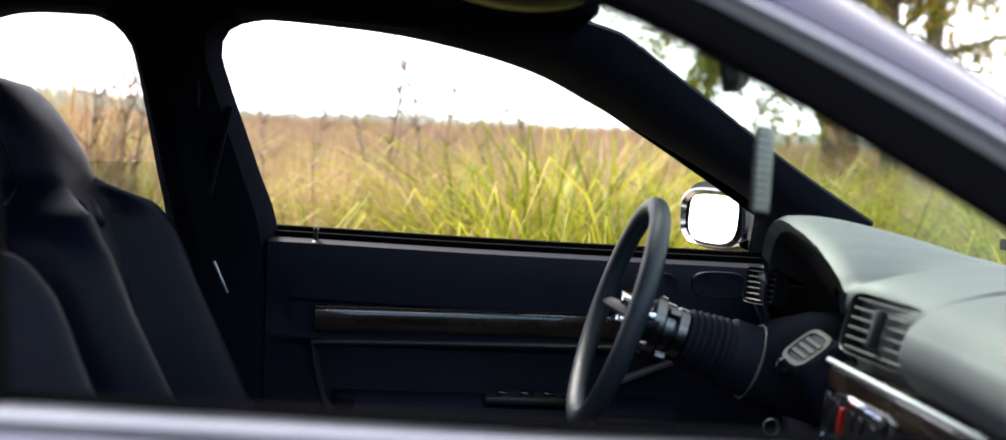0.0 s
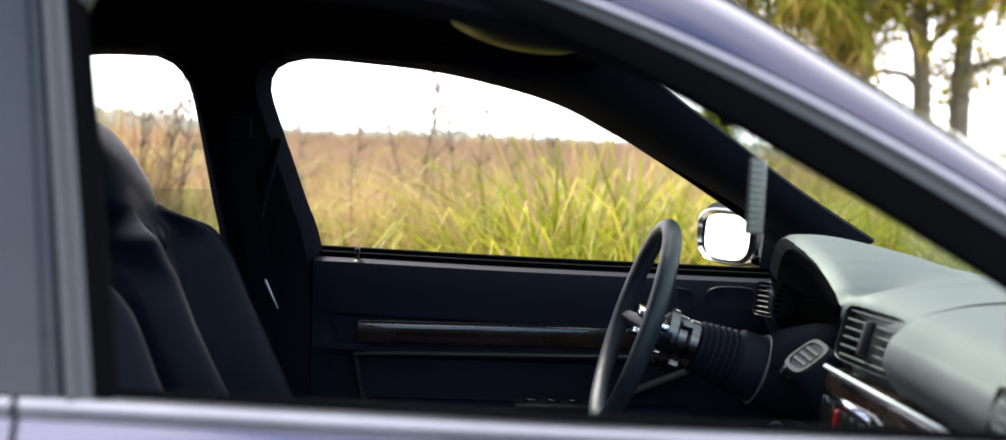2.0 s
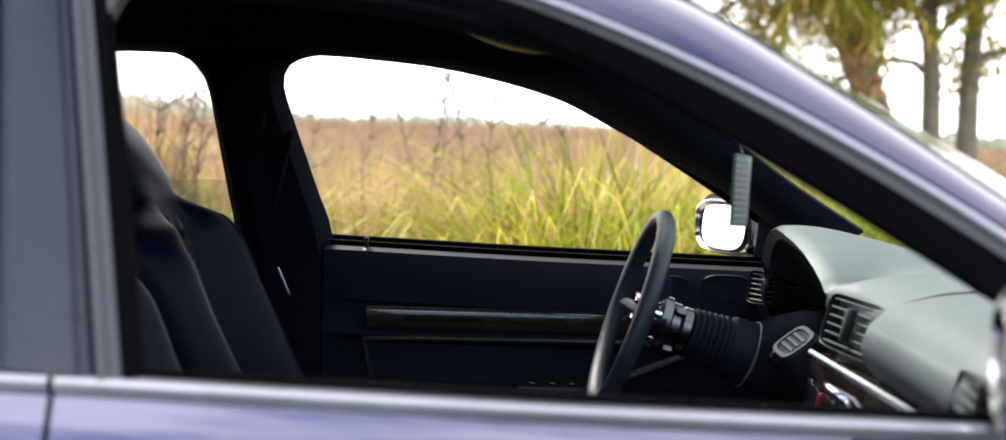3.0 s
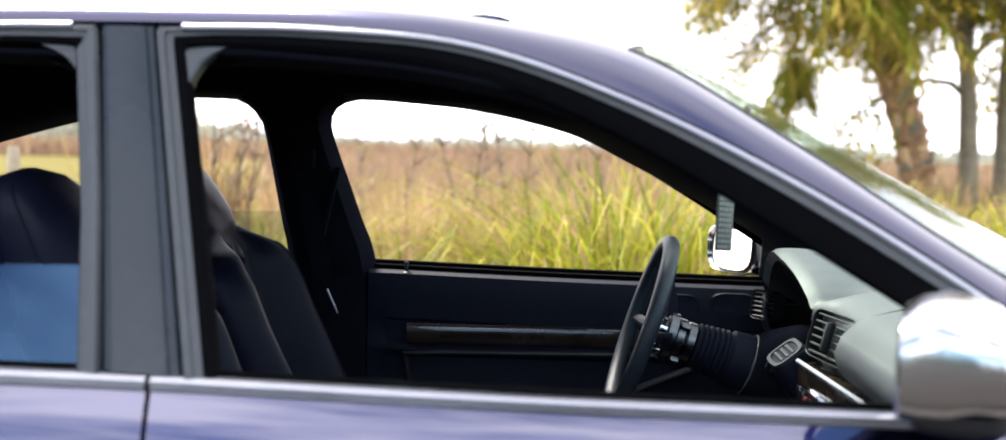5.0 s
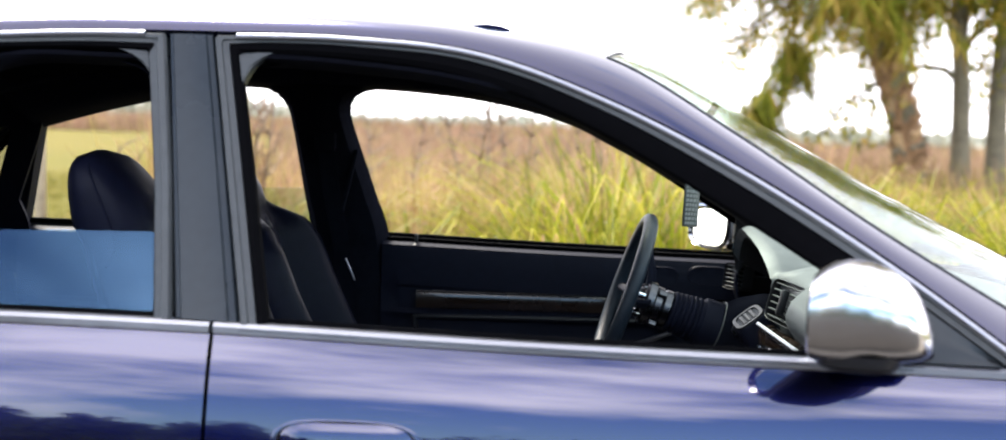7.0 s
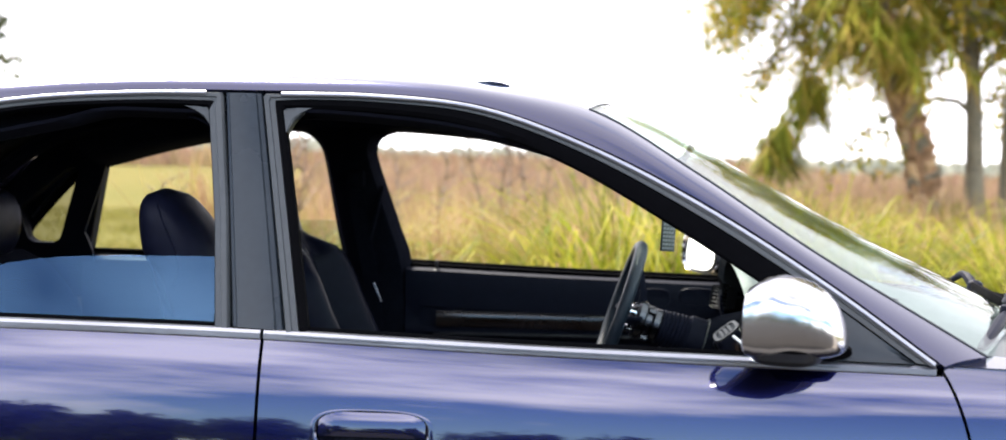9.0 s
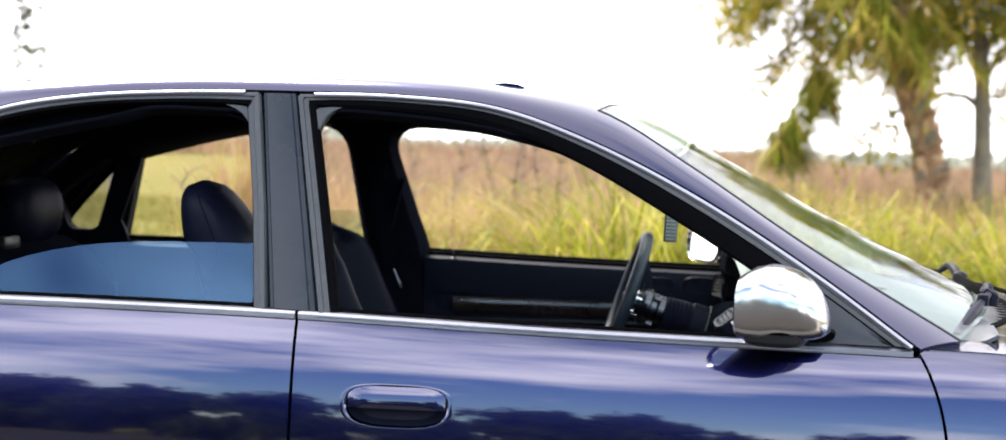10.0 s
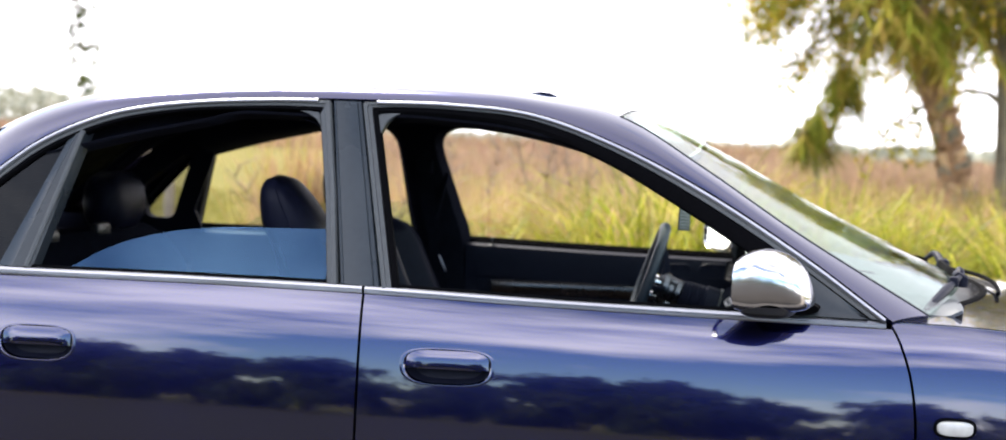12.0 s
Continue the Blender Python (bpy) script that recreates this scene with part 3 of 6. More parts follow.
    if side < 0:
        for k in range(13):
            z = 1.19 - 0.019 * k
            x1 = float(np.interp(z, q0[::-1, 1], q0[::-1, 0])) - 0.012
            x0 = float(np.interp(z, q1[::-1, 1], q1[::-1, 0])) + 0.012
            if x1 - x0 > 0.02:
                bm = bmesh.new()
                yy = side * (green_y(z) - 0.032)
                box(bm, ((x0 + x1) / 2, yy, z), (x1 - x0 + 0.02, 0.012, 0.007), Matrix.Rotation(side * 0.7, 3, 'X'), 0.002, 1)
                part("louvre_slat", bm, SEAL, rdoor)
    # half lowered pane
    bm = bmesh.new()
    top = spline(R([(-0.697, 0.945), (-0.619, 0.990), (-0.533, 1.020), (-0.415, 1.042), (-0.264, 1.050), (-0.095, 1.053)]), 30)
    rows = [[g3((p[0], 0.925 + (p[1] - 0.925) * v), side, 0.024) for v in np.linspace(0, 1, 8)] for p in top]
    solid(bm, rows, (0, -side * 0.004, 0))
    half = part("window_pane", bm, TINTED if side < 0 else CLEAR, rdoor, "half-lowered tinted window pane")
    # pillar cover between the doors
    bm = bmesh.new()
    p0, p1 = line([(-0.057, 0.938), (-0.128, 1.352)], 12), line([(0.037, 0.934), (-0.057, 1.352)] if side < 0 else [(-0.002, 0.934), (-0.085, 1.352)], 12)
    rows = [[g3(p + (q - p) * u, side, d) for u, d in ((0, 0.012), (0.04, 0.006), (0.10, 0.005), (0.13, 0.001), (0.45, -0.001), (0.83, 0.001), (0.86, 0.005), (0.96, 0.006), (1, 0.012))] for p, q in zip(p0, p1)]
    solid(bm, rows, (0, -side * 0.03, 0))
    part("pillar_cover", bm, PILLAR, car, "satin black door pillar cover")
    # inside trim over the doors, up to the headliner and the screens
    low = [(-0.812, 1.188), (-0.62, 1.24), (-0.441, 1.280), (-0.352, 1.302), (-0.218, 1.302), (-0.10, 1.30), (0.026, 1.306), (0.136, 1.302), (0.308, 1.285), (0.494, 1.242), (0.622, 1.184), (0.822, 1.081), (0.932, 1.018), (1.02, 0.955)]
    upk = [3.2, 5, 6, 6.5, 7, 7.6, 8.3, 8.8, 9.6, 10.7, 11.3, 12.35, 13.0, 13.5]
    L = spline(low, 100)
    li = [int(np.argmin(np.linalg.norm(L - np.array(p), axis=1))) for p in low]
    bm = bmesh.new()
    rows = []
    for i in range(100):
        k = np.interp(np.interp(i, li, upk), range(15), ti)
        t = np.array([np.interp(k, range(141), topc[:, c]) for c in range(3)])
        p = L[i]
        A0 = np.array((p[0], side * (0.715 - 0.42 * (p[1] - 0.923) + 0.05), p[1] + 0.012))
        A = np.array((p[0], side * (0.71 - 0.42 * (p[1] - 0.923)), p[1]))
        wide = (0.055 if side < 0 else 0.105) * min(1.0, max(0.0, (np.interp(i, li, upk) - 10.4) / 0.9))
        B = np.array((t[0] - 0.004 + max(0.0, wide - 0.055) * 0.55, side * (t[1] - 0.017 - wide), t[2] - 0.018 + max(0.0, wide - 0.055) * 0.15))
        rows.append([A0, A] + [A + (B - A) * u + np.array((0, -side * 0.02, -0.012)) * math.sin(math.pi * u) for u in np.linspace(0.06, 1, 7)])
    solid(bm, rows, (0, side * 0.006, 0.006))
    part("roof_side_trim", bm, NAVY, car, "dark cloth trim along the roof edge")
    # inside door pillar
    bm = bmesh.new()
    p0 = spline([(-0.146, 0.60), (-0.152, 0.931), (-0.163, 1.04), (-0.184, 1.229), (-0.196, 1.265), (-0.212, 1.288), (-0.235, 1.300), (-0.26, 1.308)], 34) + np.array((0.055 if side < 0 else 0, 0))
    p1 = spline([(0.075, 0.60), (0.052, 0.923), (0.020, 1.045), (-0.025, 1.197), (-0.037, 1.250), (-0.031, 1.276), (-0.016, 1.294), (0.010, 1.304), (0.045, 1.310)], 34)
    rows = [[np.array((x, side * (0.71 - 0.42 * max(-0.03, z - 0.923) - d), z)) for x, z, d in [(*(p + (q - p) * u), 0.028 * math.sin(math.pi * u) ** 0.5 - (0.03 if u in (0, 1) else 0)) for u in np.linspace(0, 1, 9)]] for p, q in zip(p0, p1)]
    solid(bm, rows, (0, side * 0.02, 0))
    pil = part("pillar_trim", bm, CLOTH, car, "black plastic pillar trim")
    bm = bmesh.new()
    yb = lambda z: side * (0.672 - 0.42 * (z - 0.923))
    box(bm, (-0.090, yb(1.175), 1.175), (0.055, 0.02, 0.05), None, 0.008)
    box(bm, (-0.035, yb(1.08) , 1.08), (0.012, 0.014, 0.16), Matrix.Rotation(0.22, 3, 'Y'), 0.004)
    part("belt_anchor", bm, CLOTH, pil)
    # rear pillar trim round the quarter glass opening
    hole = [(-0.885, 1.186), (-0.910, 1.190), (-1.075, 1.075), (-1.085, 1.06), (-1.072, 0.978), (-1.055, 0.966), (-0.995, 0.966), (-0.975, 0.980)]
    rim = [(-0.805, 1.195), (-0.84, 1.315), (-1.02, 1.240), (-1.24, 1.085), (-1.41, 0.985), (-1.41, 0.80), (-0.88, 0.80), (-0.885, 0.95), (-0.90, 1.0)]
    def cast(poly, a, c=(-1.005, 1.06)):
        d = (math.cos(a), math.sin(a))
        best = 9
        for p, q in zip(poly, poly[1:] + poly[:1]):
            ex, ez = q[0] - p[0], q[1] - p[1]
            det = d[0] * -ez + ex * d[1]
            if abs(det) > 1e-9:
                t = ((p[0] - c[0]) * -ez + ex * (p[1] - c[1])) / det
                u = (d[0] * (p[1] - c[1]) - d[1] * (p[0] - c[0])) / det
                if t > 0 and -1e-6 <= u <= 1 + 1e-6:
                    best = min(best, t)
        return c[0] + d[0] * best, c[1] + d[1] * best
    bm = bmesh.new()
    inn = lambda p, d: np.array((p[0], side * (0.695 - 0.42 * (p[1] - 0.923) - d), p[1]))
    rows = []
    for a in np.linspace(0, 2 * math.pi, 73):
        p, q = np.array(cast(hole, a)), np.array(cast(rim, a))
        rows.append([inn(p, -0.03), inn(p, 0.0)] + [inn(p + (q - p) * u, 0.0) for u in (0.15, 0.5, 1.0)])
    solid(bm, rows, (0, side * 0.012, 0))
    part("rear_pillar_trim", bm, TRIM, car)
    # trim along the rear pillar up to the rear window
    bm = bmesh.new()
    tube(bm, [(topc[i][0], side * (topc[i][1] - 0.026), topc[i][2] - 0.024) for i in range(0, ti[5], 2)], 0.023, 10)
    part("rear_roof_trim", bm, NAVY, car)
    bm = bmesh.new()
    tube(bm, [(topc[i][0] - 0.010, side * (topc[i][1] - 0.022), topc[i][2] - 0.018) for i in range(ti[10], ti[14] - 2, 2)], 0.012, 8)
    part("screen_pillar_trim", bm, CLOTH, car)

# ---- bonnet, boot, ends, wheels ----
def lid(x0, x1, rise, n=30):
    return [[(x, w * (side_y(x, belt(x)) - 0.012), belt(x) + rise(x) * (1 - abs(w) ** 2.4) + 0.002) for w in np.linspace(-1, 1, 29)] for x in np.linspace(x0, x1, n)]


bm = bmesh.new()
rows = []
for u in np.linspace(0, 1, 34):
    r = []
    for w in np.linspace(-1, 1, 29):
        q = abs(w) / 0.87
        xs = 1.262 + 0.21 * (1 - q * q) + 0.06 * (1 - q ** 4) if q < 1 else 1.262 - 0.10 * (q - 1) / 0.15
        x = xs + (2.20 - xs) * u
        yy = w * (side_y(x, belt(x)) - 0.010)
        r.append((x, yy, belt(x) + 0.003 + (0.040 - 0.012 * u) * (1 - abs(w) ** 2.6)))
    rows.append(r)
solid(bm, rows, (0, 0, -0.02))
bonnet = part("bonnet", bm, PAINT, car, "dark indigo bonnet")
# added black bar that draws the shadow gap at the bonnet's rear edge
bm = bmesh.new()
tube(bm, [(p[0] - 0.006, p[1], p[2] - 0.004) for p in rows[0][2:-2]], 0.010, 8)
part("bonnet_gap_shade", bm, RUBBER, bonnet, "black bar standing in for the shade of the rear gap")
bm = bmesh.new()
solid(bm, lid(-1.98, -1.46, lambda x: 0.035), (0, 0, -0.02))
part("boot_lid", bm, PAINT, car)
bm = bmesh.new()
rows = []
for a in np.linspace(-1, 1, 31):
    x = 2.16 + 0.25 * (1 - abs(a) ** 3.2)
    y = 0.80 * math.copysign(abs(a) ** 0.75, a)
    rows.append([(x - d, y, z) for d, z in ((0.10, 0.20), (0.03, 0.26), (0.0, 0.40), (0.0, 0.52), (0.05, 0.56), (0.06, 0.70), (0.10, 0.75))])
solid(bm, rows, (-0.03, 0, 0))
part("front_bumper", bm, PAINT, car)
for side in (-1, 1):
    bm = bmesh.new()
    rows = [[(2.33 - 0.16 * t ** 2.2 - 0.045 * v, side * (0.36 + 0.36 * t), 0.575 + 0.14 * v) for v in np.linspace(0, 1, 5)] for t in np.linspace(0, 1, 10)]
    solid(bm, rows, (-0.05, 0, 0))
    part("headlight", bm, LAMP_CLEAR, car, "clear headlight")
    bm = bmesh.new()
    rows = [[(-2.05 + 0.10 * t ** 2 + 0.02 * v, side * (0.42 + 0.30 * t), 0.68 + 0.17 * v) for v in np.linspace(0, 1, 5)] for t in np.linspace(0, 1, 8)]
    solid(bm, rows, (0.05, 0, 0))
    part("tail_light", bm, LAMP_RED, car, "red tail light")
bm = bmesh.new()
for k in range(6):
    box(bm, (2.365, 0, 0.585 + 0.022 * k), (0.02, 0.52, 0.010), None, 0.003, 1)
part("grille", bm, PLASTIC, car)
bm = bmesh.new()
rows = []
for a in np.linspace(-1, 1, 31):
    x = -1.90 - 0.18 * (1 - abs(a) ** 3.4)
    y = 0.80 * math.copysign(abs(a) ** 0.75, a)
    rows.append([(x + d, y, z) for d, z in ((0.10, 0.24), (0.02, 0.30), (0.0, 0.45), (0.0, 0.56), (0.05, 0.60), (0.05, 0.85), (0.09, 0.945))])
solid(bm, rows, (0.03, 0, 0))
part("rear_bumper", bm, PAINT, car)
bm = bmesh.new()
box(bm, (0.10, 0, 0.26), (4.1, 1.40, 0.12), None, 0.03)
part("floor_pan", bm, DARK, car)
bm = bmesh.new()
box(bm, (1.72, 0, 0.55), (0.85, 1.20, 0.5), None, 0.06)
part("engine_bay", bm, DARK, car)
bm = bmesh.new()
box(bm, (-1.62, 0, 0.62), (0.62, 1.15, 0.5), None, 0.06)
part("boot_floor", bm, DARK, car)
for xw in (FRONT_AXLE, REAR_AXLE):
    for side in (-1, 1):
        m = axis_pose((xw, side * 0.735, WHEEL_R), (0, side, 0), (1, 0, 0))
        bm = bmesh.new()
        turned(bm, [(0.20, -0.09), (0.27, -0.098), (0.305, -0.085), (0.315, -0.05), (0.315, 0.05), (0.305, 0.085), (0.27, 0.098), (0.205, 0.09), (0.20, 0.0)], m, 40)
        w = part("wheel", bm, TYRE, car, "black tyre on a grey alloy rim")
        bm = bmesh.new()
        turned(bm, [(0.198, 0.086), (0.205, 0.088), (0.19, 0.06), (0.185, 0.03), (0.06, 0.035), (0.05, 0.05), (0.01, 0.052)], m, 36)
        for k in range(10):
            a = 2 * math.pi * k / 10
            box(bm, m @ Vector((0.12 * math.cos(a), 0.12 * math.sin(a), 0.055)), (0.15, 0.022, 0.02), (m.to_3x3() @ Matrix.Rotation(a, 3, 'Z')), 0.004, 1)
        part("rim", bm, ALLOY, w)
        # arch liner
        bm = bmesh.new()
        rows = [[(xw + 0.352 * math.cos(a), side * y, 0.31 + 0.352 * math.sin(a)) for y in (0.60, 0.70, 0.80)] for a in np.linspace(-0.2, math.pi + 0.2, 24)]
        solid(bm, rows, (0, 0, 0.004))
        part("arch_liner", bm, DARK, car)

# scuttle under the windscreen
bm = bmesh.new()
rows = []
for w in np.linspace(-1, 1, 33):
    x0 = 1.245 + 0.21 * (1 - w * w)
    z0 = 0.918 + 0.036 * (1 - w * w)
    rows.append([(x0 - 0.02, 0.70 * w, z0 - 0.004), (x0 + 0.01, 0.705 * w, z0 - 0.018), (x0 + 0.06, 0.71 * w, z0 - 0.030), (x0 + 0.11, 0.715 * w, z0 - 0.020)])
solid(bm, rows, (0, 0, -0.012))
scuttle = part("scuttle", bm, PLASTIC, car, "black plastic scuttle below the windscreen")
for k in range(26):
    bm = bmesh.new()
    y = -0.50 + 0.04 * k
    w = y / 0.71
    box(bm, (1.245 + 0.21 * (1 - w * w) + 0.045, y, 0.918 + 0.036 * (1 - w * w) - 0.024), (0.06, 0.010, 0.004), None, 0.001, 1)
    part("grille_slat", bm, PLASTIC, scuttle)
# added black arc in place of the shaded slot before the bonnet
bm = bmesh.new()
tube(bm, [(1.245 + 0.21 * (1 - w * w) + 0.10, 0.71 * w, 0.918 + 0.036 * (1 - w * w) - 0.008) for w in np.linspace(-0.52, 0.7, 21)], 0.006, 8)
part("scuttle_slot_shade", bm, RUBBER, scuttle, "black bar standing in for the dark slot along the bonnet edge")
# wipers, parked
def wiper(p0, p1, arm0):
    bm = bmesh.new()
    tube(bm, spline([arm0, tuple((np.array(arm0) + np.array(p0)) / 2 + np.array((0, 0, 0.022))), p0], 10), [0.011, 0.012, 0.012, 0.011, 0.010, 0.009, 0.009, 0.008, 0.008, 0.007], 8)
    turned(bm, [(0.017, -0.015), (0.019, 0.0), (0.017, 0.012), (0.008, 0.018)], Matrix.Translation(arm0), 14)
    w = part("wiper", bm, TRIM, car, "black windscreen wiper arm")
    bm = bmesh.new()
    box(bm, (np.array(p0) + np.array(p1)) / 2, (0.010, float(np.linalg.norm(np.array(p1) - np.array(p0))), 0.020), Matrix.Rotation(math.atan2(-(p1[0] - p0[0]), p1[1] - p0[1]), 3, 'Z'), 0.003)
    part("wiper_blade", bm, RUBBER, w)


wiper((1.405, -0.34, 0.972), (1.455, 0.05, 0.975), (1.40, -0.40, 0.968))
wiper((1.452, 0.20, 0.975), (1.36, 0.58, 0.957), (1.475, 0.10, 0.965))
# stub of the near arm that lies against the glass edge
bm = bmesh.new()
tube(bm, spline([(1.407, -0.380, 0.984), (1.381, -0.44, 0.974), (1.349, -0.50, 0.962), (1.300, -0.60, 0.944), (1.257, -0.675, 0.922)], 12), [0.006, 0.007, 0.007, 0.007, 0.008, 0.011, 0.011, 0.0105, 0.010, 0.010, 0.0095, 0.007], 10)
box(bm, (1.398, -0.40, 0.978), (0.034, 0.034, 0.014), Matrix.Rotation(0.6, 3, 'Y'), 0.004)
turned(bm, [(0.012, -0.012), (0.013, 0.0), (0.011, 0.010), (0.004, 0.013)], Matrix.Translation((1.366, -0.468, 0.972)), 14)
part("wiper_arm", bm, TRIM, car, "black wiper arm beside the glass edge")

# sunroof: open, with its wind deflector raised
bm = bmesh.new()
rows = [[(x, 0.40 * w, 1.4045 + dz + 0.006 * (1 - w * w)) for x, dz in ((0.305, -0.015), (0.33, -0.010), (0.355, -0.008), (0.380, -0.011), (0.395, -0.016))] for w in np.linspace(-1, 1, 21)]
solid(bm, rows, (0, 0, -0.005))
part("wind_deflector", bm, PAINT, car, "dark sunroof wind deflector")

# ---- door mirrors ----
def door_mirror(side, door):
    c = Vector((0.892 if side < 0 else 0.962, side * 0.925, 0.993 if side < 0 else 0.978))
    turn = Matrix.Rotation(side * (0.30 if side < 0 else 0.42), 3, 'Z')
    # local: X fore and aft with the glass at the rear, Y sideways, Z up
    PR = ((-0.062, 0.036, 0.046, 0.86), (-0.070, 0.043, 0.050, 0.92), (-0.067, 0.055, 0.055, 0.97), (-0.050, 0.066, 0.058, 1.0), (-0.025, 0.072, 0.058, 1.0), (0.000, 0.070, 0.057, 0.98), (0.024, 0.062, 0.056, 0.93), (0.044, 0.048, 0.053, 0.85), (0.060, 0.029, 0.050, 0.74), (0.071, 0.006, 0.046, 0.58), (0.079, -0.015, 0.040, 0.36), (0.081, -0.028, 0.034, 0.03))
    if side > 0:
        PR = tuple((x, min(top, 0.047), min(low, 0.050), w) for x, top, low, w in PR)
    tall, wide = (1.0, 0.104) if side < 0 else (1.22, 0.116)
    def ring(x, top, low, w):
        r = []
        e = 0.62 if x < 0 else 0.75
        for a in np.linspace(0, 2 * math.pi, 44, endpoint=False):
            ca, sa = math.cos(a), math.sin(a)
            mid = (top - low) / 2
            z = mid + math.copysign(abs(sa) ** e, sa) * (top + low) / 2
            r.append(c + turn @ Vector((x, math.copysign(abs(ca) ** e, ca) * wide * w * side, z * tall)))
        return r
    bm = bmesh.new()
    v = sheet(bm, [ring(*p) for p in PR], True)
    bm.faces.new(v[-1])
    shell = part("door_mirror", bm, ALUMINIUM, door, "aluminium-capped door mirror")
    bm = bmesh.new()
    vv = sheet(bm, [[p + turn @ Vector(((0.085 if side > 0 else 0.02) * (p.z - c.z), 0, 0)) for p in ring(-0.064, 0.044 * s, 0.044 * s, (0.78 if side < 0 else 0.72) * s)] for s in (1.0, 0.66, 0.33, 0.03)], True)
    bm.faces.new(vv[-1])
    part("mirror_glass", bm, MIRROR, shell, "mirror glass")
    bm = bmesh.new()
    vv = sheet(bm, [ring(-0.057, 0.060 * s, 0.057 * s, 0.95 * s) for s in (0.96, 0.5, 0.03)], True)
    bm.faces.new(vv[-1])
    part("mirror_housing", bm, PLASTIC, shell)
    # dark lower tray, bright arm and black foot on the door
    bm = bmesh.new()
    rows = []
    for z, k in ((-0.040, 0.95), (-0.054, 0.92), (-0.061, 0.84), (-0.065, 0.66), (-0.066, 0.05)):
        rows.append([c + turn @ Vector((-0.010 + 0.060 * k * math.copysign(abs(math.cos(a)) ** 0.6, math.cos(a)), 0.092 * k * math.copysign(abs(math.sin(a)) ** 0.7, math.sin(a)), z)) for a in np.linspace(0, 2 * math.pi, 32, endpoint=False)])
    vv = sheet(bm, rows, True)
    bm.faces.new(vv[-1])
    part("mirror_tray", bm, PLASTIC, shell, "black lower tray of the mirror")
    bm = bmesh.new()
    a0, a1 = Vector((c.x + 0.060, side * 0.775, 0.962)), c + turn @ Vector((0.030, -0.030 * side, -0.024))
    rows = []
    for t in np.linspace(0, 1, 8):
        p = a0.lerp(a1, t)
        h, d = 0.022 + 0.006 * abs(t - 0.5), 0.034 - 0.008 * t
        rows.append([p + Vector((math.copysign(abs(math.cos(a)) ** 0.6, math.cos(a)) * d, 0, math.copysign(abs(math.sin(a)) ** 0.6, math.sin(a)) * h)) for a in np.linspace(0, 2 * math.pi, 24, endpoint=False)])
    vv = sheet(bm, rows, True)
    bm.faces.new(vv[0])
    bm.faces.new(vv[-1])
    part("mirror_arm", bm, ALUMINIUM if side > 0 else PLASTIC, shell, "mirror arm")
    bm = bmesh.new()
    rows = []
    for t in np.linspace(0, 1, 6):
        p = Vector((c.x + 0.045, side * (0.775 + 0.10 * t), 0.932 + 0.006 * t))
        rows.append([p + Vector((math.copysign(abs(math.cos(a)) ** 0.7, math.cos(a)) * (0.075 - 0.02 * t), 0, math.sin(a) * 0.014)) for a in np.linspace(0, 2 * math.pi, 18, endpoint=False)])
    vv = sheet(bm, rows, True)
    bm.faces.new(vv[0])
    bm.faces.new(vv[-1])
    part("mirror_foot", bm, RUBBER, shell)


for door, side in ((bpy.data.objects["front_door"], -1), (bpy.data.objects["front_door.001"], 1)):
    door_mirror(side, door)

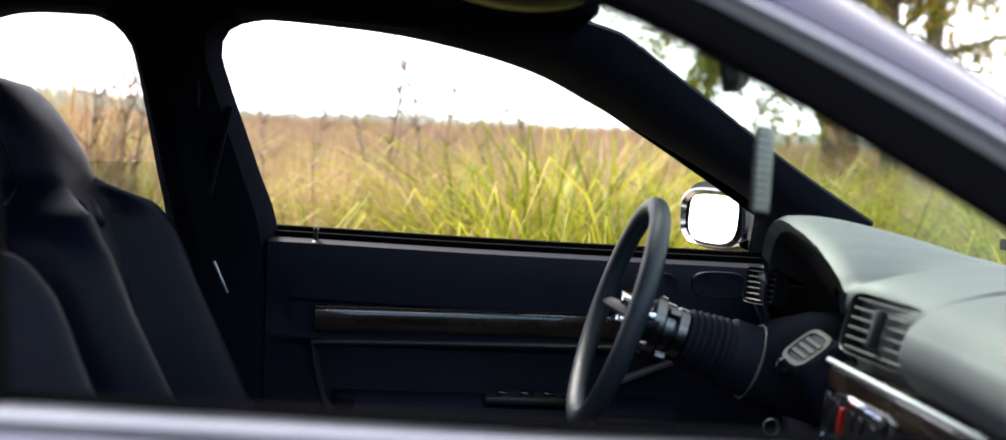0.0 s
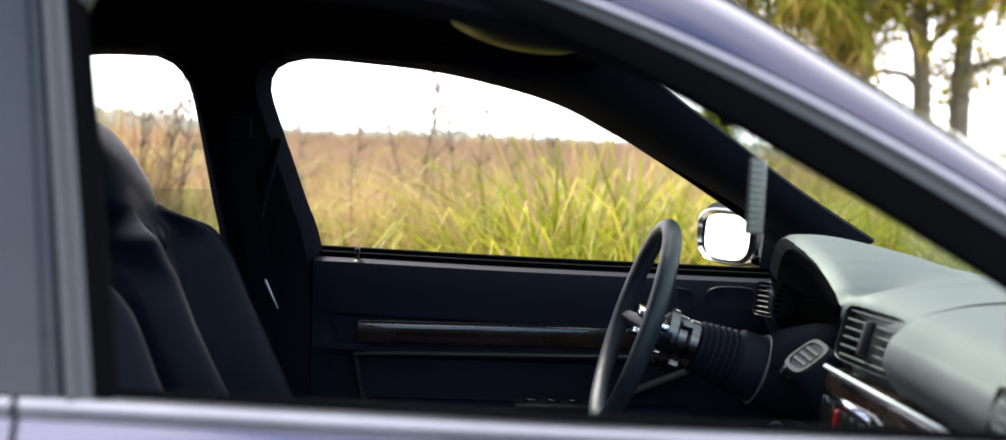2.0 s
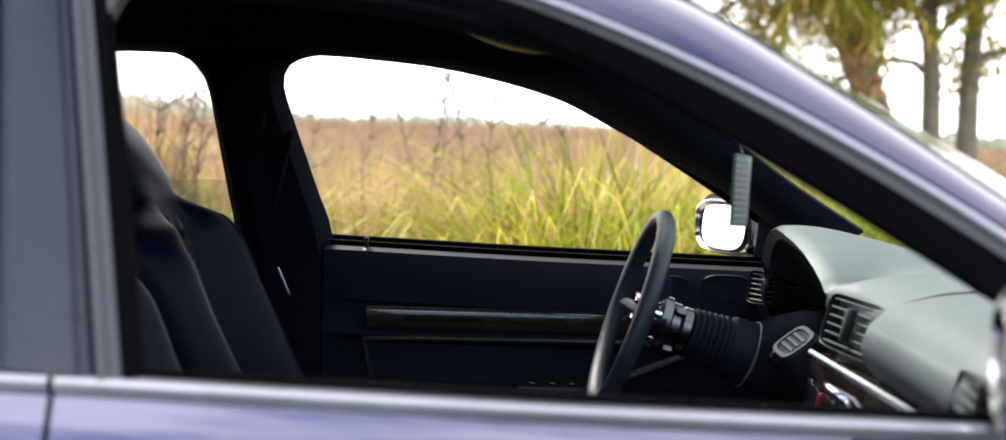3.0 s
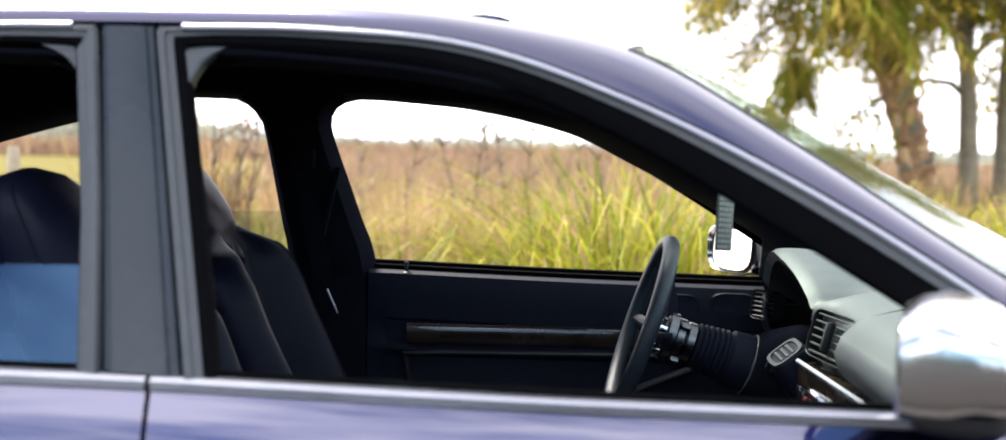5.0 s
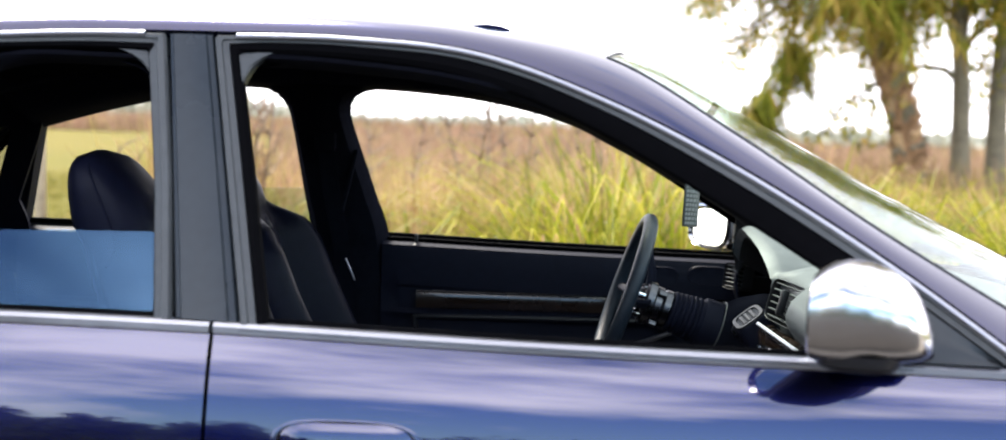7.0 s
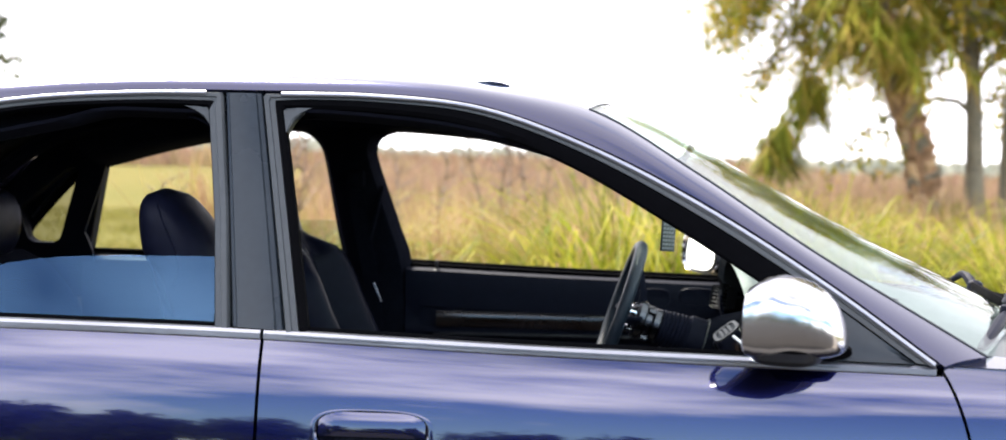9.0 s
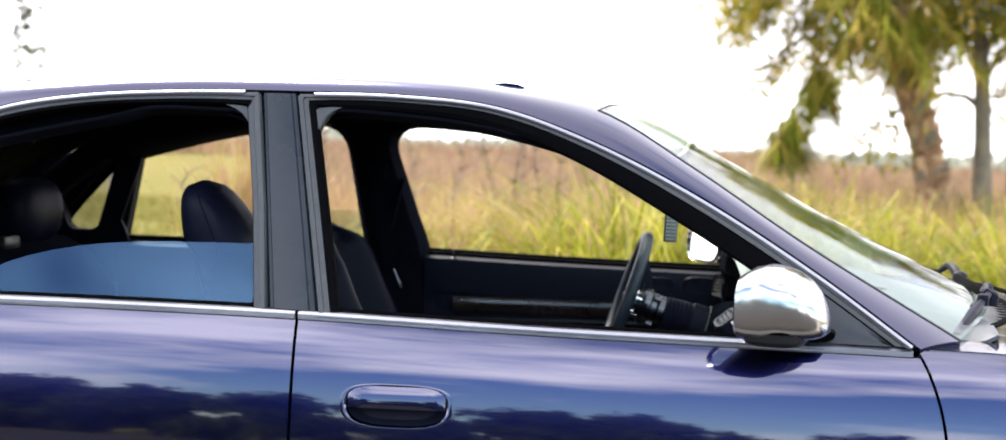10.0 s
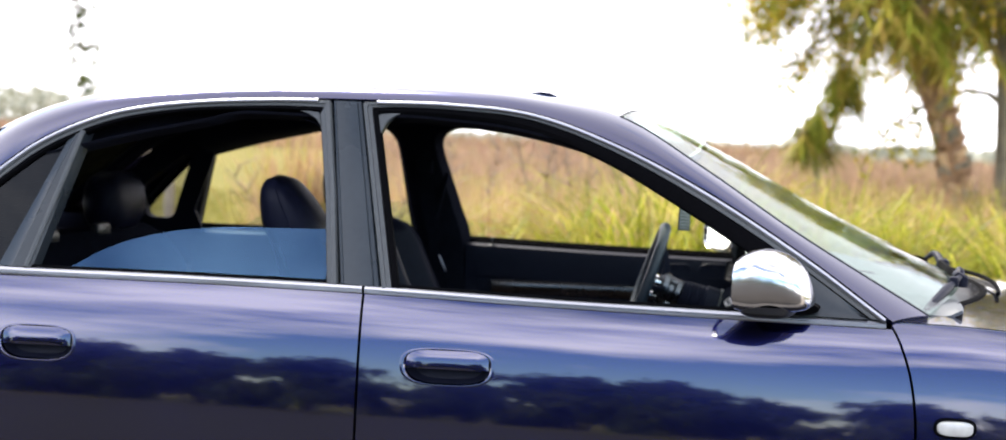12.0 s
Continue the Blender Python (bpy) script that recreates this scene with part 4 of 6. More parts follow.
# ---- inside of the doors ----
def door_card(side, door):
    yc = 0.70
    bm = bmesh.new()
    prof = [(0.105, 0.918), (0.018, 0.914), (0.006, 0.908), (0.0, 0.893), (-0.004, 0.86), (-0.004, 0.806), (0.002, 0.800), (0.002, 0.750), (-0.006, 0.744), (-0.010, 0.738), (-0.004, 0.730), (0.004, 0.722), (0.006, 0.66), (0.0, 0.62), (-0.004, 0.55), (0.0, 0.40)]
    xs = np.concatenate([np.linspace(0.040, 0.13, 6), np.linspace(0.15, 0.93, 20), [0.96, 0.985]])
    rows = []
    for x in xs:
        e = min(1, (x - 0.040) / 0.07)
        rows.append([(x, side * (yc + (dy if dy > 0.01 else dy * e)), z + (belt(x) - 0.923) * (1 if z > 0.75 else 0.3)) for dy, z in prof])
    solid(bm, rows, (0, side * 0.006, 0))
    card = part("door_card", bm, TRIM, door, "black soft door panel with a walnut strip")
    bm = bmesh.new()
    rows = [[(x, side * (yc + dy), z + (x - 0.13) * 0.004) for dy, z in ((0.004, 0.799), (-0.007, 0.797), (-0.010, 0.790), (-0.010, 0.762), (-0.006, 0.754), (0.004, 0.752))] for x in np.linspace(0.132, 0.93, 16)]
    solid(bm, rows, (0, side * 0.004, 0))
    part("wood_strip", bm, WOOD, card, "dark polished walnut strip")
    bm = bmesh.new()
    tube(bm, [(0.132, side * (yc - 0.009), 0.797), (0.5, side * (yc - 0.010), 0.7985), (0.93, side * (yc - 0.010), 0.800)], 0.0022, 6)
    part("wood_edge", bm, GLOSS, card)
    # lower pocket with a rounded outline
    bm = bmesh.new()
    loop = spline([(0.93, 0.742), (0.5, 0.737), (0.16, 0.732), (0.134, 0.722), (0.136, 0.69), (0.150, 0.63), (0.162, 0.610), (0.20, 0.600), (0.5, 0.598)], 60)
    tube(bm, [(x, side * (yc - 0.009), z) for x, z in loop], 0.0065, 8)
    part("pocket_piping", bm, PLASTIC, card)
    # armrest and switches
    bm = bmesh.new()
    rows = []
    for x in np.linspace(0.165, 0.80, 14):
        k = min(1, (x - 0.165) / 0.05)
        rows.append([(x, side * (yc - dy * k), z) for dy, z in ((-0.01, 0.643), (0.045, 0.640), (0.068, 0.630), (0.072, 0.612), (0.060, 0.596), (-0.01, 0.585))])
    solid(bm, rows, (0, side * 0.012, 0))
    part("armrest", bm, LEATHER, card, "black padded armrest")
    bm = bmesh.new()
    box(bm, (0.53, side * (yc - 0.045), 0.645), (0.16, 0.055, 0.014), None, 0.004)
    panel = part("switch_panel", bm, PLASTIC, card, "black window switch panel")
    for k in range(3):
        bm = bmesh.new()
        box(bm, (0.485 + 0.042 * k, side * (yc - 0.045), 0.654), (0.026, 0.022, 0.010), Matrix.Rotation(0.15, 3, 'Y'), 0.003)
        part("window_switch", bm, GLOSS, panel)
    bm = bmesh.new()
    rows = [[(x, side * (yc - 0.02 - dy), z0 + dz) for dy, dz in ((0, 0), (0.012, 0.004), (0.014, 0.010), (0.0, 0.014))] for x, z0 in zip(np.linspace(0.66, 0.80, 10), np.linspace(0.655, 0.712, 10))]
    solid(bm, rows, (0, side * 0.006, 0))
    part("door_pull", bm, SATIN, card, "satin metal door pull")
    bm = bmesh.new()
    turned(bm, [(0.017, 0), (0.018, 0.008), (0.014, 0.016), (0.004, 0.018)], axis_pose((0.765, side * (yc - 0.004), 0.735), (0, -side, 0.2)), 18)
    part("mirror_knob", bm, PLASTIC, card)
    bm = bmesh.new()
    for cx, cz, rx, rz in ((0.88, 0.862, 0.050, 0.024), (0.76, 0.855, 0.042, 0.026)):
        v = sheet(bm, [[(cx + rx * d * math.copysign(abs(math.cos(a)) ** 0.6, math.cos(a)), side * (yc - h), cz + rz * d * math.copysign(abs(math.sin(a)) ** 0.7, math.sin(a))) for a in np.linspace(0, 2 * math.pi, 32, endpoint=False)] for d, h in ((1.06, 0.002), (1.0, 0.0055), (0.92, 0.0055), (0.82, 0.0035), (0.05, 0.003))], True)
        bm.faces.new(v[-1])
    part("lever_recess", bm, TRIM, card)
    if side > 0:
        bm = bmesh.new()
        turned(bm, [(0.012, -0.002), (0.013, 0.002), (0.010, 0.004), (0.0042, 0.005), (0.004, 0.022), (0.0055, 0.024), (0.004, 0.028)], Matrix.Translation((0.126, side * (yc + 0.022), 0.913)), 16)
        part("lock_pin", bm, PLASTIC, card, "black lock pin")
    bm = bmesh.new()
    rows = [[(x, side * (yc + dy), belt(x) + dz) for dy, dz in ((0.035, -0.006), (0.033, 0.002), (0.040, 0.003), (0.046, -0.004))] for x in np.linspace(0.040, 0.985, 20)]
    solid(bm, rows, (0, 0, -0.004))
    part("inner_seal", bm, RUBBER, card)


def rear_card(side, door):
    bm = bmesh.new()
    prof = [(0.10, 0.928), (0.018, 0.926), (0.004, 0.918), (0.0, 0.90), (-0.004, 0.80), (0.0, 0.75), (-0.006, 0.74), (0.0, 0.72), (0.0, 0.40)]
    rows = [[(x, side * (0.70 + dy), z) for dy, z in prof] for x in np.linspace(-0.92, -0.13, 14)]
    solid(bm, rows, (0, side * 0.006, 0))
    part("door_card", bm, TRIM, door, "black soft door panel")


for k, side in (("", -1), (".001", 1)):
    door_card(side, bpy.data.objects["front_door" + k])
    rear_card(side, bpy.data.objects["rear_door" + k])

# ---- dashboard ----
dashboard = tagged(new("dashboard"))
dashboard.parent = car


# key profiles along y, each from the foot of the face over the lip to the windscreen
HOOD = ((0.128, 0.925), (0.15, 0.942), (0.19, 0.961), (0.24, 0.980), (0.30, 0.995), (0.36, 1.005), (0.42, 1.009), (0.47, 1.003), (0.505, 0.988), (0.527, 0.966), (0.540, 0.940))


def dash_profile(y):
    end = (1.33 + 0.09 * (1 - (y / 0.7) ** 2), 0.930)
    bulge = [(1.06, 0.70), (1.04, 0.755), (0.985, 0.808), (0.940, 0.848), (0.925, 0.88), (0.936, 0.912), (0.964, 0.936), (1.0, 0.948), (1.06, 0.957), (1.14, 0.958), (1.24, 0.950)]
    middle = [(1.0, 0.70), (0.99, 0.76), (0.978, 0.80), (0.970, 0.825), (0.966, 0.86), (0.964, 0.90), (0.970, 0.924), (0.99, 0.938), (1.05, 0.955), (1.14, 0.962), (1.24, 0.952)]
    corner = [(0.99, 0.70), (0.97, 0.76), (0.95, 0.80), (0.935, 0.83), (0.928, 0.86), (0.930, 0.888), (0.940, 0.908), (0.965, 0.921), (1.04, 0.932), (1.14, 0.936), (1.24, 0.930)]
    if y < 0.128:
        k = 1 / (1 + math.exp((y + 0.131) / 0.0045))          # the passenger's side stands proud
        e = max(0.0, (-y - 0.50) / 0.20) ** 2
        p = [(a[0] + (b[0] - a[0]) * k + 0.05 * e, a[1] + (b[1] - a[1]) * k - 0.035 * e) for a, b in zip(middle, bulge)]
        h = max(0.0, (y - 0.06) / 0.068) ** 2                # rises towards the hood
        p = [(x - 0.022 * h * (1 if 4 < i < 8 else 0.3), z + 0.004 * h) for i, (x, z) in enumerate(p)]
    elif y <= 0.540:
        z = float(np.interp(y, [a for a, _ in HOOD], [b for _, b in HOOD]))
        xl = 0.942 - 0.022 * min(1.0, (y - 0.128) / 0.22)
        p = [(1.06, 0.74), (1.06, 0.78), (1.055, 0.82), (1.05, 0.86), (xl + 0.06, z - 0.045), (xl + 0.010, z - 0.016), (xl, z - 0.006), (xl + 0.012, z + 0.004), (xl + 0.09, z + 0.006 - 0.10 * max(0, z - 0.965)), (1.14, 0.966 + 0.4 * max(0, z - 0.966)), (1.24, 0.954)]
    else:
        e = max(0.0, (y - 0.60) / 0.10) ** 2
        p = [(x + 0.02 * e, z - 0.02 * e) for x, z in corner]
    return p + [end]


DY = np.concatenate([np.linspace(-0.70, -0.16, 28), np.linspace(-0.15, -0.09, 25), np.linspace(-0.08, 0.127, 20), np.linspace(0.130, 0.540, 60), np.linspace(0.545, 0.70, 14)])
bm = bmesh.new()
grid = []
for y in DY:
    q = spline(dash_profile(y)[5:], 30)
    grid.append([(x, y, z) for x, z in q])
for _ in range(2):                                           # soften the steps between the key profiles
    G = np.array(grid)
    G[1:-1, 2:] = (G[:-2, 2:] + 2 * G[1:-1, 2:] + G[2:, 2:]) / 4
    grid = G.tolist()
solid(bm, grid, (0.004, 0, -0.006))
part("dash_top", bm, DASH, dashboard, "grey soft dashboard top with an instrument hood", 1.2)
bm = bmesh.new()
solid(bm, [[(x, y, z) for x, z in spline(dash_profile(y)[:6], 18)] for y in DY if y < 0.128], (0.006, 0, 0))
part("dash_face", bm, DASH, dashboard, "grey face of the dashboard", 1.2)
bm = bmesh.new()
solid(bm, [[(x, y, z) for x, z in spline(dash_profile(y)[:6], 18)] for y in DY if y > 0.541], (0.006, 0, 0))
part("dash_corner", bm, TRIM, dashboard, "black outer corner of the dashboard")
# the hood's shade is put into the recess colour, near black
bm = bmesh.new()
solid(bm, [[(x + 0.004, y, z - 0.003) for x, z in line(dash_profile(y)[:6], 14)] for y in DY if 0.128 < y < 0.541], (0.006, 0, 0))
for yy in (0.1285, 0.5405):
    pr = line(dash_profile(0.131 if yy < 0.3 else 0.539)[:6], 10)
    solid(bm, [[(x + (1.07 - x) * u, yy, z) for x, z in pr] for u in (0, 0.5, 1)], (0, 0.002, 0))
part("instrument_recess", bm, DARK, dashboard, "instrument recess with its shade put into the colour")
# dark bar along the crease: seam and crevice shade drawn as one shape
bm = bmesh.new()
tube(bm, [(x + 0.004, -0.124, z - 0.001) for x, z in spline([(0.985, 0.808), (0.952, 0.845), (0.942, 0.88), (0.950, 0.912), (0.975, 0.934), (1.01, 0.946), (1.06, 0.957), (1.14, 0.961), (1.24, 0.953)], 30)], 0.0035, 6)
part("joint_shade", bm, SEAL, dashboard, "dark bar along the joint beside the passenger's roll, drawing its shade")
for yy, rr in ((0.41, 0.055), (0.235, 0.055), (0.322, 0.028)):
    bm = bmesh.new()
    turned(bm, [(rr, 0), (rr, 0.010), (rr * 0.92, 0.012), (rr * 0.9, 0.004), (0.004, 0.004)], axis_pose((1.040, yy, 0.895), (-1, 0, 0.1)), 26)
    part("dial", bm, TRIM, dashboard)


def vent(name, c, wy, hz, slats, tilt, turn, bars=True):
    """A rounded air vent: frame, slats and a centre tab."""
    m = axis_pose(c, (-math.cos(tilt) * math.cos(turn), -math.cos(tilt) * math.sin(turn), math.sin(tilt)), (math.sin(turn), -math.cos(turn), 0))
    def se(a, k, h):
        ca, sa = math.cos(a), math.sin(a)
        return m @ Vector((math.copysign(abs(ca) ** 0.28, ca) * wy / 2 * k, math.copysign(abs(sa) ** 0.36, sa) * hz / 2 * k, h))
    bm = bmesh.new()
    A = np.linspace(0, 2 * math.pi, 44, endpoint=False)
    sheet(bm, [[se(a, k, h) for a in A] for k, h in ((1.02, -0.02), (1.02, 0.000), (1.005, 0.004), (0.985, 0.003), (0.97, -0.03))], True)
    v = part(name, bm, PLASTIC, dashboard, "dark air vent with dark slats")
    # near-black backing paints the depth shade between the slats
    bm = bmesh.new()
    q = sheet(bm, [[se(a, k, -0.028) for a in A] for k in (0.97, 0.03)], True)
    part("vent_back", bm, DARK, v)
    for k in range(slats):
        z = hz * (-0.40 + 0.80 * k / (slats - 1))
        half = wy * 0.46 * (1 - abs(2 * z / hz) ** 4 * 0.1)
        bm = bmesh.new()
        box(bm, (0, 0, 0), (2 * half, 0.0034, 0.008), Matrix.Rotation(0.06, 3, 'X'), 0.001, 1)
        bmesh.ops.transform(bm, matrix=m @ Matrix.Translation((0, z, -0.003)), verts=bm.verts)
        part("slat", bm, FRAME, v)
    if bars:
        bm = bmesh.new()
        box(bm, (0, 0, 0), (0.012, hz * 0.62, 0.016), None, 0.004)
        bmesh.ops.transform(bm, matrix=m @ Matrix.Translation((0, 0, 0.008)), verts=bm.verts)
        part("vent_tab", bm, PLASTIC, v)


vent("centre_vent", (0.953, -0.002, 0.887), 0.205, 0.086, 6, 0.26, 0.14)
vent("side_vent", (0.930, 0.578, 0.876), 0.078, 0.064, 6, 0.15, 0.50, False)
vent("side_vent", (0.925, -0.565, 0.882), 0.09, 0.075, 6, 0.2, -0.1, False)
# knee panel, centre stack, wood band
bm = bmesh.new()
rows = [[(1.005 - 0.05 * v + 0.02 * abs(y), y, 0.42 + 0.34 * v) for v in np.linspace(0, 1, 7)] for y in np.linspace(-0.66, 0.66, 15)]
solid(bm, rows, (0.03, 0, 0))
part("knee_panel", bm, TRIM, dashboard)
bm = bmesh.new()
rows = [[(0.918 + 0.055 * (0.15 - y) + dx, y, zz) for dx, zz in ((0.014, 0.828), (0.000, 0.822), (-0.005, 0.810), (-0.002, 0.790), (0.010, 0.784))] for y in np.linspace(0.10, -0.62, 24)]
solid(bm, rows, (0.012, 0, 0))
part("wood_band", bm, WOOD, dashboard, "polished walnut band")
bm = bmesh.new()
tube(bm, [(0.912 + 0.055 * (0.15 - y), y, 0.831) for y in np.linspace(0.10, -0.62, 24)], 0.0042, 8, flat=0.6)
part("metal_strip", bm, SATIN, dashboard, "satin metal strip over the walnut band")
console = part("centre_console", box(bmesh.new(), (0.968, 0.0, 0.66), (0.11, 0.24, 0.27), Matrix.Rotation(0.12, 3, 'Y'), 0.015), PLASTIC, dashboard, "black centre stack")
bm = bmesh.new()
R12 = Matrix.Rotation(0.12, 3, 'Y')
tube(bm, [Vector((0.968, 0, 0.66)) + R12 @ Vector(p) for p in ((-0.058, -0.105, 0.05), (-0.058, 0.105, 0.05), (-0.058, 0.112, 0.058), (-0.058, 0.112, 0.118), (-0.058, 0.105, 0.124), (-0.058, -0.105, 0.124), (-0.058, -0.112, 0.118), (-0.058, -0.112, 0.058))], 0.0065, 6, closed=True)
part("radio_frame", bm, CHROME, console, "satin metal radio frame")
for k in range(4):
    bm = bmesh.new()
    box(bm, Vector((0.968, 0, 0.66)) + R12 @ Vector((-0.060, (-0.082, -0.036, 0.0, 0.078)[k], 0.090)), (0.010, (0.04, 0.028, 0.028, 0.05)[k], 0.044), R12, 0.003)
    part("radio_button", bm, GLOSS, console)
bm = bmesh.new()
box(bm, Vector((0.968, 0, 0.66)) + R12 @ Vector((-0.061, 0.034, 0.090)), (0.012, 0.010, 0.040), R12, 0.003)
part("red_button", bm, LAMP_RED, console, "red button")
bm = bmesh.new()
rows = [[(x, 0.11 * w, 0.30 + 0.20 * (1 - abs(w) ** 4) * (0.8 + 0.2 * math.sin(x * 5))) for w in np.linspace(-1, 1, 13)] for x in np.linspace(-0.35, 0.96, 20)]
solid(bm, rows, (0, 0, -0.01))
part("centre_tunnel", bm, TRIM, car)
# switch pod between the column and the centre vent
PM = axis_pose((0.906, 0.176, 0.832), (-0.62, -0.10, 0.78))
bm = bmesh.new()
def pod_ring(kx, kz, h):
    return [PM @ Vector((math.copysign(abs(math.cos(a)) ** 0.55, math.cos(a)) * 0.047 * kx, math.copysign(abs(math.sin(a)) ** 0.55, math.sin(a)) * 0.036 * kz, h)) for a in np.linspace(0, 2 * math.pi, 40, endpoint=False)]
v = sheet(bm, [pod_ring(1.12, 1.25, -0.10), pod_ring(1.10, 1.2, -0.05), pod_ring(1.06, 1.10, -0.014), pod_ring(1.0, 1.0, -0.003), pod_ring(0.93, 0.92, 0.0)], True)
bm.faces.new(v[-1])
pod = part("switch_pod", bm, TRIM, dashboard, "dark switch pod beside the column")
bm = bmesh.new()
sheet(bm, [pod_ring(0.97, 0.97, -0.002), pod_ring(0.95, 0.95, 0.003), pod_ring(0.80, 0.74, 0.003), pod_ring(0.77, 0.70, -0.001)], True)
part("pod_bezel", bm, PLASTIC, pod, "grey bezel of the pod")
for k in range(3):
    bm = bmesh.new()
    box(bm, (0, 0, 0), (0.062, 0.0085, 0.004), None, 0.0015, 1)
    bmesh.ops.transform(bm, matrix=PM @ Matrix.Translation((0, -0.012 + 0.0125 * k, 0.001)), verts=bm.verts)
    part("pod_switch", bm, PLASTIC, pod)

# ---- steering ----
AX = Vector((-math.cos(radians(18.3)), 0, math.sin(radians(18.3))))     # towards the driver
WC = Vector((0.645, 0.345, 0.853))
wheel = tagged(new("steering_wheel"))
wheel.parent = car
m = axis_pose(WC, AX)
bm = bmesh.new()
tube(bm, [m @ Vector((0.178 * math.cos(a), 0.178 * math.sin(a), 0)) for a in np.linspace(0, 2 * math.pi, 72, endpoint=False)], 0.0165, 14, closed=True)
part("wheel_rim", bm, WHEEL_LEATHER, wheel, "black leather steering wheel rim")
bm = bmesh.new()
for a in (0.0, math.pi, 1.5 * math.pi):
    pts = [m @ Vector((r * math.cos(a + 0), r * math.sin(a + 0), h)) for r, h in ((0.165, -0.002), (0.12, -0.018), (0.07, -0.045), (0.035, -0.055))]
    tube(bm, pts, [0.010, 0.012, 0.013, 0.018], 8, flat=0.5)
part("spokes", bm, TRIM, wheel, "black three-spoke centre")
bm = bmesh.new()
turned(bm, [(0.050, -0.068), (0.052, -0.052), (0.046, -0.046), (0.03, -0.044), (0.028, -0.030), (0.012, -0.028)], m, 26)
for k in range(6):
    a = k * math.pi / 3
    turned(bm, [(0.005, -0.046), (0.005, -0.040), (0.003, -0.038)], m @ Matrix.Translation((0.038 * math.cos(a), 0.038 * math.sin(a), 0)), 8)
part("hub_plate", bm, DARK_METAL, wheel, "metal hub plate")
for a in (0.20, -0.20, math.pi - 0.20, math.pi + 0.20):
    bm = bmesh.new()
    box(bm, m @ Vector((0.095 * math.cos(a), 0.095 * math.sin(a), -0.026)), (0.046, 0.011, 0.026), m.to_3x3() @ Matrix.Rotation(a, 3, 'Z'), 0.002)
    part("spoke_plate", bm, CHROME, wheel, "bright metal spoke plate")
bm = bmesh.new()
turned(bm, [(0.040, -0.068), (0.044, -0.072), (0.044, -0.086), (0.039, -0.090), (0.043, -0.094), (0.043, -0.108), (0.036, -0.112)], m, 28)
for a in (0.4, 2.2, 3.9, 5.5):
    box(bm, m @ Vector((0.045 * math.cos(a), 0.045 * math.sin(a), -0.082)), (0.018, 0.014, 0.02), m.to_3x3() @ Matrix.Rotation(a, 3, 'Z'), 0.003)
part("quick_release", bm, DARK_METAL, wheel, "metal quick-release hub")
bm = bmesh.new()
prof = [(0.036, -0.110)]
for k in range(6):
    z = -0.114 - 0.011 * k
    prof += [(0.046 + 0.0012 * k, z), (0.0475 + 0.0012 * k, z - 0.003), (0.046 + 0.0012 * k, z - 0.006), (0.0435 + 0.0012 * k, z - 0.009)]
prof += [(0.052, -0.182), (0.057, -0.186), (0.058, -0.228), (0.050, -0.234)]
turned(bm, prof, m, 30)
part("hub_boot", bm, TRIM, wheel, "ribbed black rubber hub boot")
column = tagged(new("steering_column"))
column.parent = car
bm = bmesh.new()
rows = []
for h, wv, d, up in ((-0.222, 0.050, 0.050, 0), (-0.230, 0.062, 0.060, 0), (-0.25, 0.066, 0.070, -0.010), (-0.30, 0.068, 0.086, -0.024), (-0.36, 0.066, 0.094, -0.034), (-0.42, 0.058, 0.088, -0.036)):
    rows.append([m @ Vector((math.copysign(abs(math.cos(a)) ** 0.75, math.cos(a)) * wv, math.copysign(abs(math.sin(a)) ** 0.75, math.sin(a)) * d + up, h)) for a in np.linspace(0, 2 * math.pi, 30, endpoint=False)])
v = sheet(bm, rows, True)
bm.faces.new(v[0])
bm.faces.new(v[-1])
part("column_shroud", bm, CLOTH, column, "black plastic column shroud")
bm = bmesh.new()
tube(bm, [m @ Vector((0.063 * math.cos(a), 0.061 * math.sin(a), -0.229)) for a in np.linspace(0, 2 * math.pi, 40, endpoint=False)], 0.0022, 6, closed=True)
part("shroud_edge", bm, GREY, column, "grey rim of the column shroud")
bm = bmesh.new()
turned(bm, [(0.013, 0), (0.014, 0.004), (0.010, 0.007), (0.003, 0.005)], axis_pose(m @ Vector((-0.066, -0.018, -0.262)), (0, -1, 0.1), (1, 0, 0)), 18)
part("ignition_lock", bm, DARK_METAL, column, "metal ignition lock")
bm = bmesh.new()
tube(bm, [Vector((0.875, 0.24, 0.70)) + Vector((0.012 * math.cos(a), 0.0, 0.012 * math.sin(a))) for a in np.linspace(0, 2 * math.pi, 14, endpoint=False)], 0.0016, 5, closed=True)
part("key_ring", bm, SATIN, column, "metal key ring")

